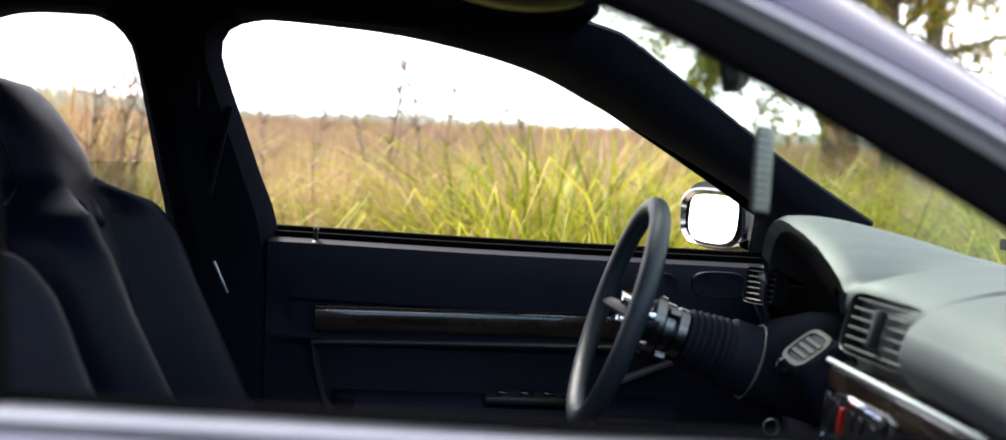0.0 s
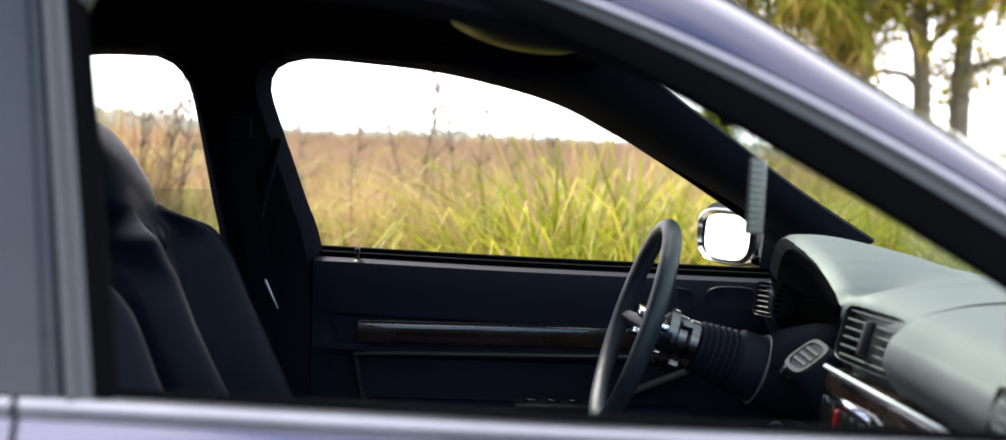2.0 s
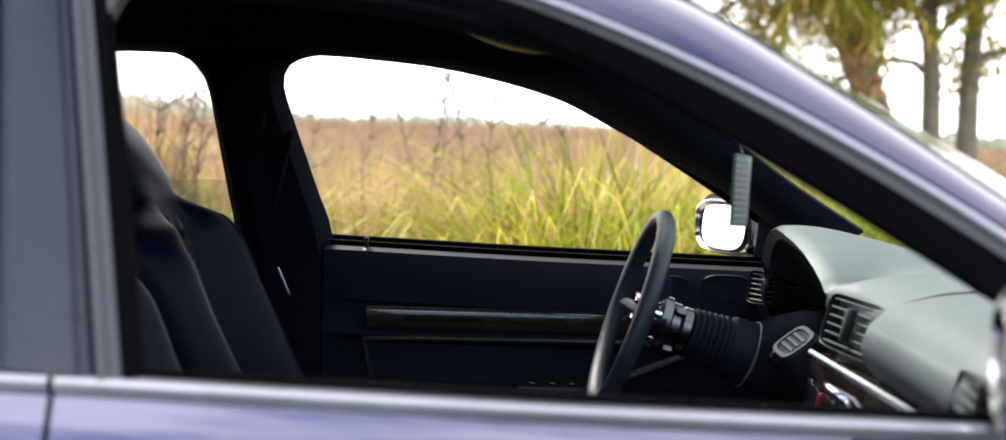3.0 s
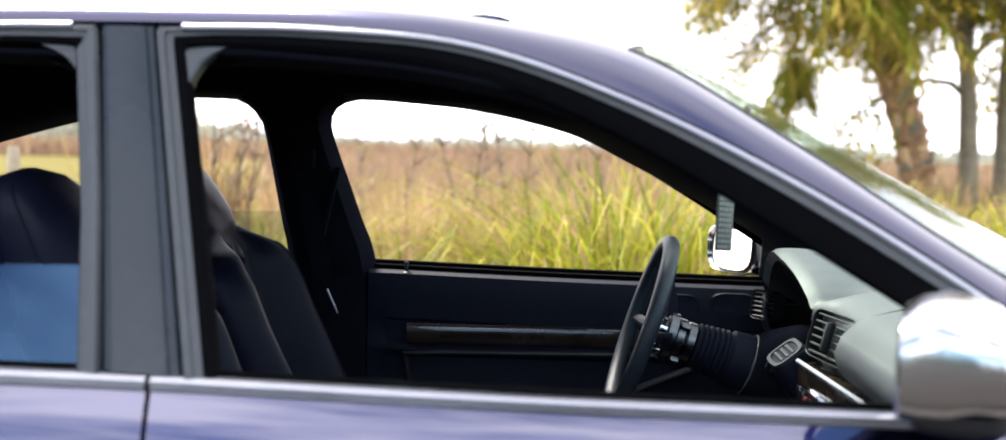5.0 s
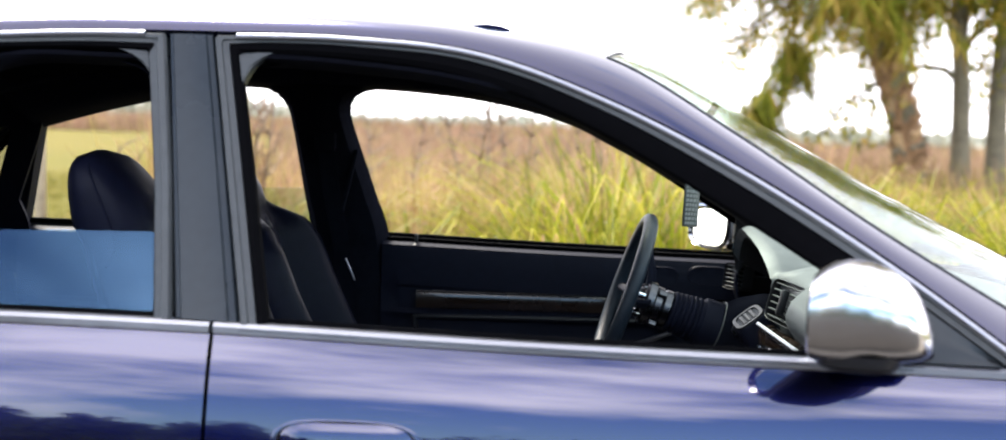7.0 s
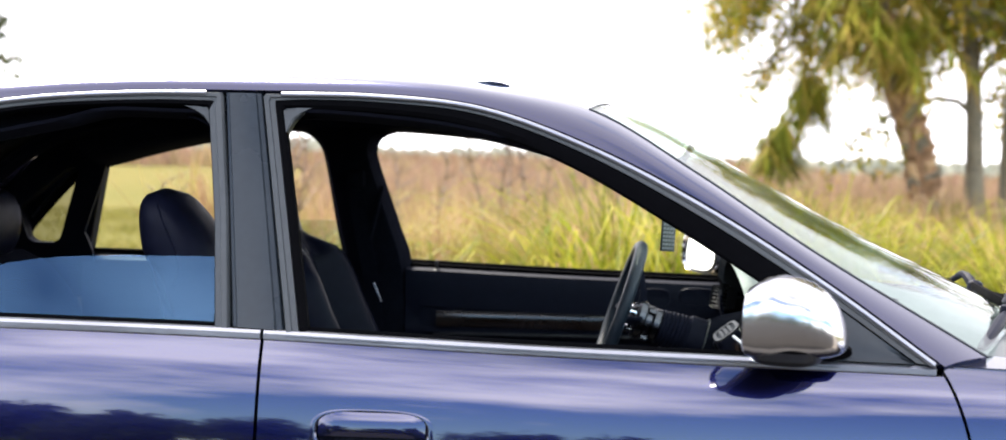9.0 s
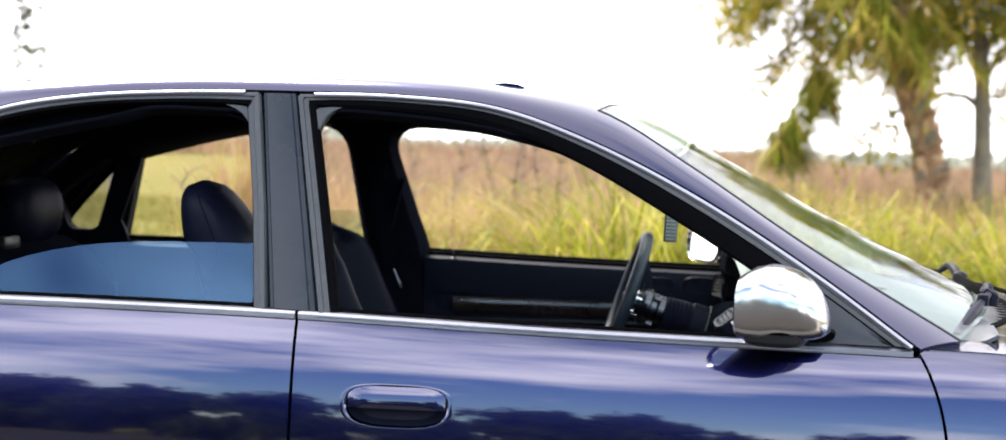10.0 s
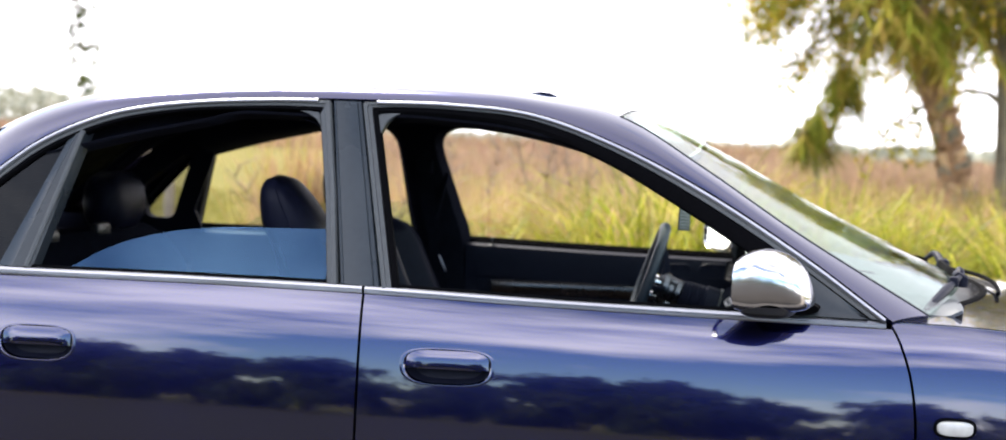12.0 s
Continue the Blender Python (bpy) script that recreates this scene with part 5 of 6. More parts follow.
# ---- seats ----
def front_seat():
    seat = tagged(new("front_seat"))
    prof = spline([(-0.04, 0.42), (-0.08, 0.50), (-0.118, 0.60), (-0.145, 0.70), (-0.168, 0.80), (-0.188, 0.88), (-0.208, 0.945), (-0.228, 0.99), (-0.242, 1.02), (-0.257, 1.06), (-0.272, 1.10), (-0.288, 1.14), (-0.297, 1.165), (-0.302, 1.178)], 70)
    hw = lambda z: float(np.interp(z, [0.42, 0.55, 0.70, 0.82, 0.90, 0.945, 0.968, 0.985, 1.0, 1.012, 1.03, 1.08, 1.12, 1.145, 1.160, 1.170, 1.176, 1.178], [0.235, 0.25, 0.255, 0.262, 0.267, 0.263, 0.250, 0.228, 0.185, 0.142, 0.118, 0.120, 0.119, 0.110, 0.097, 0.077, 0.050, 0.015]))
    th = lambda z: float(np.interp(z, [0.42, 0.60, 0.80, 0.95, 1.0, 1.03, 1.06, 1.10, 1.13, 1.15, 1.165, 1.174, 1.178], [0.065, 0.062, 0.055, 0.056, 0.064, 0.078, 0.079, 0.068, 0.056, 0.045, 0.033, 0.020, 0.006]))
    bol = lambda z: float(np.interp(z, [0.42, 0.55, 0.70, 0.85, 0.93, 0.98, 1.03], [0.17, 0.17, 0.14, 0.105, 0.095, 0.078, 0.0]))
    bm = bmesh.new()
    rows = []
    for x, z in prof:
        r = []
        for a in np.linspace(0, 2 * math.pi, 72, endpoint=False):
            ca, sa = math.cos(a), math.sin(a)
            y = hw(z) * math.copysign(abs(ca) ** 0.75, ca)
            d = th(z) * math.copysign(abs(sa) ** 0.75, sa)
            k = abs(y) / max(hw(z), 1e-3)
            w_ = min(1.0, max(0.0, (k - 0.48) / 0.34))
            f = bol(z) * (w_ * w_ * (3 - 2 * w_) - 0.30 * max(0.0, k - 0.88) / 0.12) - 0.010 * math.exp(-((k - 0.50) / 0.05) ** 2) * (1 if z < 0.97 else 0)
            r.append((x + (d + f if sa > 0 else d + 0.4 * f), y, z))
        rows.append(r)
    v = sheet(bm, rows, True)
    bm.faces.new(v[0])
    bm.faces.new(v[-1])
    back = part("backrest", bm, LEATHER, seat, "black leather bucket backrest with a fixed headrest", 0.9)
    for y0 in (-0.062, 0.062):
        turn_ = Matrix.Rotation(math.copysign(0.60, y0), 3, 'Z')
        ring = lambda k, dx: [Vector((-0.178, y0, 0.972)) + turn_ @ Vector((dx - 0.012 * math.sin(a) * k, 0.036 * math.copysign(abs(math.cos(a)) ** 0.7, math.cos(a)) * k, 0.027 * math.sin(a) * k)) for a in np.linspace(0, 2 * math.pi, 28, endpoint=False)]
        bm = bmesh.new()
        sheet(bm, [ring(k, dx) for k, dx in ((1.36, -0.022), (1.25, -0.002), (1.10, 0.006), (1.0, 0.004), (0.94, -0.012))], True)
        part("slot_rim", bm, LEATHER, back, "padded rim of a belt slot")
        # a near-black sheet gives the slot its inner shade; nothing is cut
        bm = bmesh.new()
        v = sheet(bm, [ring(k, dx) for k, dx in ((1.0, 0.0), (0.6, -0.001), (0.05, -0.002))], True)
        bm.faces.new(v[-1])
        part("belt_slot", bm, DARK, back, "belt slot below the headrest, a near-black sheet for its shade")
    for s in (-1, 1):
        pts = [(x + th(z) * 0.97 + bol(z) * 0.62 ** 4 - 0.010, s * hw(z) * 0.60, z) for x, z in prof[6:43]]
        part("piping", tube(bmesh.new(), pts, 0.0035, 6), LEATHER, back)
        part("head_seam", tube(bmesh.new(), [(prof[i][0] + th(prof[i][1]) * 0.15, s * hw(prof[i][1]) * 0.995, prof[i][1]) for i in range(52, 68)], 0.0025, 6), LEATHER, back)
    bm = bmesh.new()
    rows = []
    for u in np.linspace(0, 1, 18):
        x = 0.06 + 0.50 * u
        r = []
        for a in np.linspace(0, 2 * math.pi, 32, endpoint=False):
            ca, sa = math.cos(a), math.sin(a)
            k = abs(ca) ** 0.6
            r.append((x, 0.255 * math.copysign(k, ca), 0.40 + 0.03 * u + (0.085 * abs(sa) ** 0.6 * math.copysign(1, sa) + (0.055 * k ** 4 if sa > 0 else 0)) * (1 - 0.9 * max(0, u - 0.85) / 0.15 * (0.5 if sa > 0 else 0.3))))
        rows.append(r)
    v = sheet(bm, rows, True)
    bm.faces.new(v[0])
    bm.faces.new(v[-1])
    part("cushion", bm, LEATHER, seat, "", 0.9)
    return seat


seat = front_seat()
seat.parent = car
seat.location = (-0.03, 0.362, 0.008)
copy_thing(seat, pose(-0.017, -0.36, -0.016))

# rear bench
bench = tagged(new("rear_bench"))
bench.parent = car
bm = bmesh.new()
rows = []
for y in np.linspace(-0.66, 0.66, 41):
    s = 0.018 * (abs(math.sin(y * math.pi / 0.44)) ** 0.5)
    e = 0.05 * max(0, (abs(y) - 0.5) / 0.16) ** 2
    rows.append([(x + (s if k < 4 else 0), y, z - e) for k, (x, z) in enumerate(((-0.78, 0.45), (-0.84, 0.60), (-0.91, 0.76), (-0.955, 0.88), (-0.985, 0.935), (-1.03, 0.958), (-1.09, 0.950), (-1.13, 0.90)))])
solid(bm, rows, (-0.03, 0, -0.02))
part("bench_back", bm, CLOTH, bench, "black leather rear backrest")
bm = bmesh.new()
rows = [[(x, y, z) for x, z in ((-0.40, 0.30), (-0.37, 0.40), (-0.42, 0.455), (-0.60, 0.45), (-0.80, 0.43))] for y in np.linspace(-0.66, 0.66, 21)]
solid(bm, rows, (0, 0, -0.06))
part("bench_cushion", bm, CLOTH, bench)
for y in (-0.36, 0.36):
    bm = bmesh.new()
    rows = []
    for z, w, d in ((0.945, 0.095, 0.036), (0.958, 0.118, 0.056), (0.99, 0.135, 0.072), (1.035, 0.142, 0.077), (1.08, 0.136, 0.072), (1.108, 0.120, 0.060), (1.125, 0.086, 0.040), (1.131, 0.02, 0.008)):
        rows.append([(-1.06 + d * math.copysign(abs(math.sin(a)) ** 0.8, math.sin(a)), y + w * math.copysign(abs(math.cos(a)) ** 0.7, math.cos(a)), z) for a in np.linspace(0, 2 * math.pi, 32, endpoint=False)])
    v = sheet(bm, rows, True)
    bm.faces.new(v[0])
    bm.faces.new(v[-1])
    hr = part("rear_headrest", bm, LEATHER, bench, "black leather rear headrest", 0.9)
    bm = bmesh.new()
    for s in (-1, 1):
        tube(bm, [(-1.06, y + s * 0.06, 0.92), (-1.06, y + s * 0.06, 0.975)], 0.006, 8)
    part("headrest_post", bm, CHROME, hr)
bm = bmesh.new()
solid(bm, [[(x, y, 0.925 + 0.02 * (x + 1.1)) for y in np.linspace(-0.62, 0.62, 9)] for x in np.linspace(-1.46, -1.10, 5)], (0, 0, -0.01))
part("parcel_shelf", bm, CLOTH, car)
for y in (-0.2, 0.16):
    bm = bmesh.new()
    box(bm, (-1.02, y, 0.955), (0.03, 0.10, 0.05), None, 0.012)
    part("belt_guide", bm, PLASTIC, bench)

# seat belts
for side in (-1, 1):
    bm = bmesh.new()
    pts = spline([(-0.085, side * 0.565, 1.165), (-0.075, side * 0.585, 1.05), (-0.05, side * 0.60, 0.92), (-0.03, side * 0.61, 0.78), (-0.01, side * 0.62, 0.55)], 24)
    solid(bm, [[(p[0] - 0.022, p[1], p[2]), (p[0] + 0.022, p[1] - side * 0.004, p[2])] for p in pts], (0, side * 0.0015, 0))
    sb = part("seat_belt", bm, CLOTH, car, "black seat belt hanging at the pillar")
    bm = bmesh.new()
    box(bm, (-0.022, side * 0.575, 0.860), (0.005, 0.005, 0.060), Matrix.Rotation(-0.42, 3, 'Y'), 0.0015)
    part("belt_tongue", bm, SATIN, sb, "metal belt tongue")

# grab handles and overhead console
for side in (-1, 1):
    for x in (0.22,):
        bm = bmesh.new()
        tube(bm, spline([(x - 0.10, side * 0.555, 1.325), (x - 0.085, side * 0.53, 1.318), (x, side * 0.522, 1.313), (x + 0.085, side * 0.53, 1.308), (x + 0.10, side * 0.555, 1.312)], 16), 0.010, 8)
        part("grab_handle", bm, TRIM, car, "black grab handle")
bm = bmesh.new()
rows = []
for u in np.linspace(0, 1, 15):
    x = 0.31 + 0.25 * u
    e = math.sin(math.pi * min(1, max(0, u))) ** 0.5
    rows.append([(x, 0.13 * w, 1.352 - 0.03 * u - 0.045 * e * (1 - abs(w) ** 2.5)) for w in np.linspace(-1, 1, 15)])
sheet(bm, rows)
part("overhead_console", bm, PLASTIC, car, "glossy black overhead console")
# sun visors
for side in (-1, 1):
    bm = bmesh.new()
    box(bm, (0.50, side * 0.33, 1.325), (0.16, 0.34, 0.018), Matrix.Rotation(0.22, 3, 'Y'), 0.008, 3)
    part("sun_visor", bm, CLOTH, car, "black sun visor folded up")
# inside mirror
bm = bmesh.new()
rows = []
IM = axis_pose((0.705, -0.085, 1.222), (-1, 0.22, -0.12))
for h, s in ((0.0, 0.96), (-0.006, 1.0), (-0.02, 0.94), (-0.032, 0.7), (-0.036, 0.05)):
    rows.append([IM @ Vector((math.copysign(abs(math.cos(a)) ** 0.6, math.cos(a)) * 0.115 * s, math.copysign(abs(math.sin(a)) ** 0.7, math.sin(a)) * 0.032 * s, h)) for a in np.linspace(0, 2 * math.pi, 32, endpoint=False)])
v = sheet(bm, rows, True)
bm.faces.new(v[0])
tube(bm, [(0.73, -0.06, 1.225), (0.77, -0.03, 1.25), (0.79, 0, 1.28)], 0.012, 8)
part("inside_mirror", bm, PLASTIC, car, "black inside mirror")

# air freshener card hanging from the mirror
CARD = mat("card_black", (0.022, 0.026, 0.028), 0.5, 0.0, 0.2, 30)
INK = mat("card_grey", (0.15, 0.16, 0.16), 0.6, 0.0, 0.2, 30)
bm = bmesh.new()
tagm = pose(0.7325, -0.214, 1.100, 0, 4, 58)
box(bm, (0, 0, 0), (0.060, 0.004, 0.098), None, 0.0018)
bmesh.ops.transform(bm, matrix=tagm, verts=bm.verts)
card = tagged(part("air_freshener", bm, CARD), "grey patterned air freshener card hanging from the mirror", "air freshener")
bm = bmesh.new()
rnd = random.Random(4)
for s in (-1, 1):
    for r in range(11):
        x = -0.027
        while x < 0.018:
            w = rnd.uniform(0.006, 0.013)
            x1 = min(x + w, 0.027)
            b2 = bmesh.ops.create_cube(bm, size=1)
            bmesh.ops.transform(bm, matrix=tagm @ Matrix.Translation(((x + x1) / 2, s * 0.0026, -0.042 + 0.0084 * r)) @ Matrix.Rotation(s * 0.12, 4, 'Y') @ Matrix.Diagonal((x1 - x, 0.0006, 0.0050, 1)), verts=b2["verts"])
            x = x1 + 0.0028
part("print_pattern", bm, INK, card, "rows of grey printed bars")
bm = bmesh.new()
tube(bm, [tagm @ Vector((0, 0, 0.048)), (0.728, -0.205, 1.17), (0.722, -0.18, 1.205)], 0.0009, 5)
part("string", bm, INK, card)

# ---- landscape ----
def field_material():
    m = bpy.data.materials.new("meadow")
    m.use_nodes = True
    n, l = m.node_tree.nodes, m.node_tree.links
    b = n["Principled BSDF"]
    co = n.new("ShaderNodeTexCoord")
    out = []
    for s, d in ((0.05, 4), (0.9, 6), (14.0, 6)):
        t = n.new("ShaderNodeTexNoise")
        t.inputs["Scale"].default_value, t.inputs["Detail"].default_value = s, d
        l.new(co.outputs["Object"], t.inputs["Vector"])
        out.append(t)
    r1, r2, mx1, mx2 = n.new("ShaderNodeValToRGB"), n.new("ShaderNodeValToRGB"), n.new("ShaderNodeMixRGB"), n.new("ShaderNodeMixRGB")
    r1.color_ramp.elements[0].color, r1.color_ramp.elements[1].color = (0.080, 0.078, 0.010, 1), (0.14, 0.105, 0.022, 1)
    r2.color_ramp.elements[0].color, r2.color_ramp.elements[1].color = (0.055, 0.062, 0.008, 1), (0.13, 0.105, 0.022, 1)
    r1.color_ramp.elements[0].position, r1.color_ramp.elements[1].position = 0.35, 0.65
    r2.color_ramp.elements[0].position, r2.color_ramp.elements[1].position = 0.3, 0.7
    l.new(out[0].outputs["Fac"], r1.inputs["Fac"])
    l.new(out[2].outputs["Fac"], r2.inputs["Fac"])
    l.new(out[1].outputs["Fac"], mx1.inputs[0])
    l.new(r1.outputs["Color"], mx1.inputs[1])
    l.new(r2.outputs["Color"], mx1.inputs[2])
    l.new(mx1.outputs["Color"], b.inputs["Base Color"])
    b.inputs["Roughness"].default_value = 0.95
    b.inputs["Specular IOR Level"].default_value = 0.1
    bp = n.new("ShaderNodeBump")
    bp.inputs["Strength"].default_value, bp.inputs["Distance"].default_value = 0.6, 0.05
    l.new(out[2].outputs["Fac"], bp.inputs["Height"])
    l.new(bp.outputs["Normal"], b.inputs["Normal"])
    return m


bm = bmesh.new()
gx = [-1500, -400, -120, -40, -15, -6, 0, 6, 15, 40, 120, 400, 1500]
sheet(bm, [[(x, y, 0.0) for x in gx] for y in gx])
tagged(part("ground", bm, field_material()), "yellow-green meadow reaching to the horizon", "ground", kind="structure")

# sandy track on which the car stands
SAND = mat("sandy_track", (0.22, 0.19, 0.15), 0.95, 0.0, 0.3, 0.8, 0.8, 45, fine=22)
bm = bmesh.new()
rows = []
for x in np.concatenate([np.linspace(-300, -20, 15), np.linspace(-18, 18, 60), np.linspace(20, 300, 15)]):
    y1 = 1.75 + 0.22 * noise.noise(Vector((x * 0.7, 3.1, 0))) + 0.10 * noise.noise(Vector((x * 2.9, 1.1, 0)))
    y0 = -1.25 + 0.2 * noise.noise(Vector((x * 0.4, 9.1, 0)))
    rows.append([(x, y0 + (y1 - y0) * v, 0.006 + 0.02 * math.sin(math.pi * v) + (0.010 * noise.noise(Vector((x * 0.9, v * 9, 0))) if 0 < v < 1 else -0.008)) for v in np.linspace(0, 1, 22)])
sheet(bm, rows)
tagged(part("track", bm, SAND), "pale sandy track under the car", "track", kind="structure")

GREEN = leafy("green_blades", ((0.042, 0.062, 0.006), (0.115, 0.140, 0.010), (0.205, 0.215, 0.016), (0.31, 0.27, 0.028), (0.40, 0.28, 0.07)), 0.5, 0.40)
SEDGE = leafy("sedge_blades", ((0.07, 0.095, 0.008), (0.18, 0.215, 0.014), (0.30, 0.30, 0.022), (0.43, 0.38, 0.06)), 0.42, 0.42, 0.14)
STRAW = leafy("straw_blades", ((0.24, 0.13, 0.075), (0.36, 0.22, 0.13), (0.43, 0.30, 0.17), (0.45, 0.34, 0.13), (0.28, 0.25, 0.05)), 0.7, 0.3)
RUSSET = leafy("russet_reeds", ((0.23, 0.135, 0.095), (0.30, 0.185, 0.125), (0.35, 0.235, 0.16), (0.29, 0.235, 0.09)), 0.8, 0.25)
SHORT = leafy("short_blades", ((0.075, 0.085, 0.009), (0.125, 0.12, 0.013), (0.18, 0.14, 0.024)), 0.7, 0.3)
rng = np.random.default_rng(7)


def blades(name, base, height, width, lean, heading, material, label, category, kind="stuff", group=""):
    """Many tapered, bowed blades in one mesh, one island each."""
    n = len(base)
    side = np.stack([-np.sin(heading), np.cos(heading), np.zeros(n)], 1)
    fwd = np.stack([np.cos(heading), np.sin(heading), np.zeros(n)], 1)
    tw = rng.uniform(-0.9, 0.9, n)[:, None]
    side = side * np.cos(tw) + fwd * np.sin(tw)
    V = []
    for t, w in ((0.0, 0.8), (0.35, 1.0), (0.7, 0.75), (0.9, 0.42)):
        c = base + fwd * (lean * height * t ** 2.2)[:, None] + np.array((0, 0, 1.0)) * (height * t * (1 - 0.28 * lean * t ** 2))[:, None]
        V += [c - side * (width * w / 2)[:, None], c + side * (width * w / 2)[:, None]]
    V.append(base + fwd * (lean * height)[:, None] + np.array((0, 0, 1.0)) * (height * (1 - 0.45 * lean))[:, None])
    V = np.stack(V, 1).reshape(-1, 3)
    o = np.arange(n)[:, None] * 9
    quads = np.concatenate([o + np.array(q) for q in ((0, 1, 3, 2), (2, 3, 5, 4), (4, 5, 7, 6))])
    tris = o + np.array((6, 7, 8))
    me = bpy.data.meshes.new(name)
    nf, nl = len(quads) + len(tris), len(quads) * 4 + len(tris) * 3
    me.vertices.add(len(V))
    me.vertices.foreach_set("co", V.ravel())
    me.loops.add(nl)
    me.loops.foreach_set("vertex_index", np.concatenate([quads.ravel(), tris.ravel()]))
    me.polygons.add(nf)
    st = np.concatenate([np.arange(len(quads)) * 4, len(quads) * 4 + np.arange(len(tris)) * 3])
    me.polygons.foreach_set("loop_start", st)
    me.update(calc_edges=True)
    me.validate()
    me.shade_smooth()
    me.materials.append(material)
    return tagged(new(name, me), label, category, group, kind)


def tufts(n_tufts, per, x0, x1, y0, y1, spread, left=None):
    """Blade feet gathered into tufts, with headings that fan outwards."""
    c = np.stack([rng.uniform(x0, x1, n_tufts), rng.uniform(y0, y1, n_tufts)], 1)
    if left:
        c = c[c[:, 0] > left(c[:, 1])]
    k = rng.poisson(per, len(c))
    cc = np.repeat(c, k, axis=0)
    a = rng.uniform(0, 2 * np.pi, len(cc))
    r = spread * np.sqrt(rng.uniform(0, 1, len(cc)))
    size = np.repeat(rng.uniform(0.75, 1.12, len(c)), k)
    p = np.stack([cc[:, 0] + r * np.cos(a), cc[:, 1] + r * np.sin(a), np.zeros(len(cc))], 1)
    return p, a + rng.normal(0, 0.6, len(cc)), size


edge = lambda y: -1.30 - 0.14 * (y - 3.0)
p, a, s = tufts(420, 84, -3.2, 7.0, 2.7, 6.2, 0.20, edge)
n = len(p)
h = s * rng.uniform(0.50, 1.18, n) * np.clip(0.74 + 0.06 * (p[:, 1] - 2.4), 0.66, 0.92) * np.interp(p[:, 0], (-1.0, -0.3, 0.5, 1.0, 2.5), (0.92, 0.80, 0.84, 1.0, 1.0))
blades("tall_grass", p, h, rng.uniform(0.009, 0.029, n), rng.uniform(0.2, 1.3, n), a, GREEN, "tall green marsh grass with yellowing blades", "grass")
# large arching clumps of sedge
cl = np.array([(0.45, 3.5, 1.15), (0.72, 3.4, 1.35), (1.05, 3.45, 1.35), (1.45, 3.6, 1.2), (-0.2, 3.6, 0.95), (2.1, 3.5, 1.15), (-0.7, 3.8, 0.9), (2.8, 3.7, 1.2), (0.9, 4.0, 1.4), (3.6, 3.6, 1.2), (0.15, 3.3, 0.8), (-0.45, 3.3, 0.75), (1.8, 4.0, 1.3)])
for x, y, tall in cl:
    tuft = tagged(new("sedge_clump"), "arching clump of yellow-green sedge in the tall grass", "grass clump", "sedge clumps")
    for name, n, lean0, lean1, size, m, note in (("upright_growth", 130, 0.20, 0.95, 1.0, SEDGE, ""), ("arching_growth", 200, 0.80, 1.6, 1.02, SEDGE, "broad blades bent over"), ("dry_growth", 60, 0.15, 1.3, 0.95, STRAW, "dry straw-coloured blades")):
        a = rng.uniform(0, 2 * np.pi, n)
        d = 0.14 * np.sqrt(rng.uniform(0, 1, n))
        p = np.stack([x + d * np.cos(a), y + d * np.sin(a), np.zeros(n)], 1)
        blades(name, p, tall * size * rng.uniform(0.65, 1.12, n), rng.uniform(0.006, 0.016, n), rng.uniform(lean0, lean1, n), a + rng.normal(0, 0.5, n), m, note, "").parent = tuft
p, a, s = tufts(330, 44, -3.2, 7.0, 4.4, 9.5, 0.22, edge)
p2, a2, s2 = tufts(34, 70, -0.55, 0.62, 3.7, 4.6, 0.13)
p, a, s = np.concatenate([p, p2]), np.concatenate([a, a2]), np.concatenate([s, s2 * 0.98])
n = len(p)
blades("dry_grass", p, s * rng.uniform(0.70, 1.20, n), rng.uniform(0.005, 0.012, n), rng.uniform(0.05, 0.6, n), a, STRAW, "dry straw-coloured grass among the green", "grass")
p, a, s = tufts(1500, 32, -5.0, 18.0, 9.0, 28.0, 0.35, lambda y: -0.9 - 0.185 * (y - 3.0))
n = len(p)
blades("russet_reeds", p, s * rng.uniform(0.8, 1.2, n), rng.uniform(0.007, 0.016, n), rng.uniform(0.03, 0.35, n), a, RUSSET, "russet reeds behind the green grass", "reeds")
p, a, s = tufts(1400, 24, 2.2, 14.0, 6.0, 13.0, 0.3)
n = len(p)
blades("green_reeds", p, s * rng.uniform(0.5, 1.05, n), rng.uniform(0.009, 0.018, n), rng.uniform(0.1, 0.6, n), a, GREEN, "green and yellow grass round the trees", "grass")
p, a, s = tufts(2200, 14, -60.0, 60.0, 28.0, 80.0, 1.2, lambda y: -0.9 - 0.20 * (y - 3.0))
p2, a2, s2 = tufts(1500, 12, -130.0, 20.0, 105.0, 150.0, 2.0)
p, a, s = np.concatenate([p, p2]), np.concatenate([a, a2]), np.concatenate([s, s2 * 1.7])
n = len(p)
blades("far_reeds", p, s * rng.uniform(0.7, 1.2, n), rng.uniform(0.05, 0.12, n) * (1 + p[:, 1] / 60), rng.uniform(0.03, 0.3, n), a, RUSSET, "far russet reed bed", "reeds")
p, a, s = tufts(2600, 13, -14.0, -1.2, 2.0, 24.0, 0.35)
p = p[(p[:, 1] > 2.2) | (p[:, 0] < -9)]
a, s = a[:len(p)], s[:len(p)]
n = len(p)
blades("short_grass", p, s * rng.uniform(0.04, 0.12, n), rng.uniform(0.006, 0.012, n), rng.uniform(0.2, 0.9, n), a, SHORT, "short mown grass on the meadow", "grass")
# reed tuft at the edge of the lawn
q = rng.normal(0, 1, (620, 2)) * np.array((0.11, 0.22)) + np.array((-1.55, 4.5))
n = len(q)
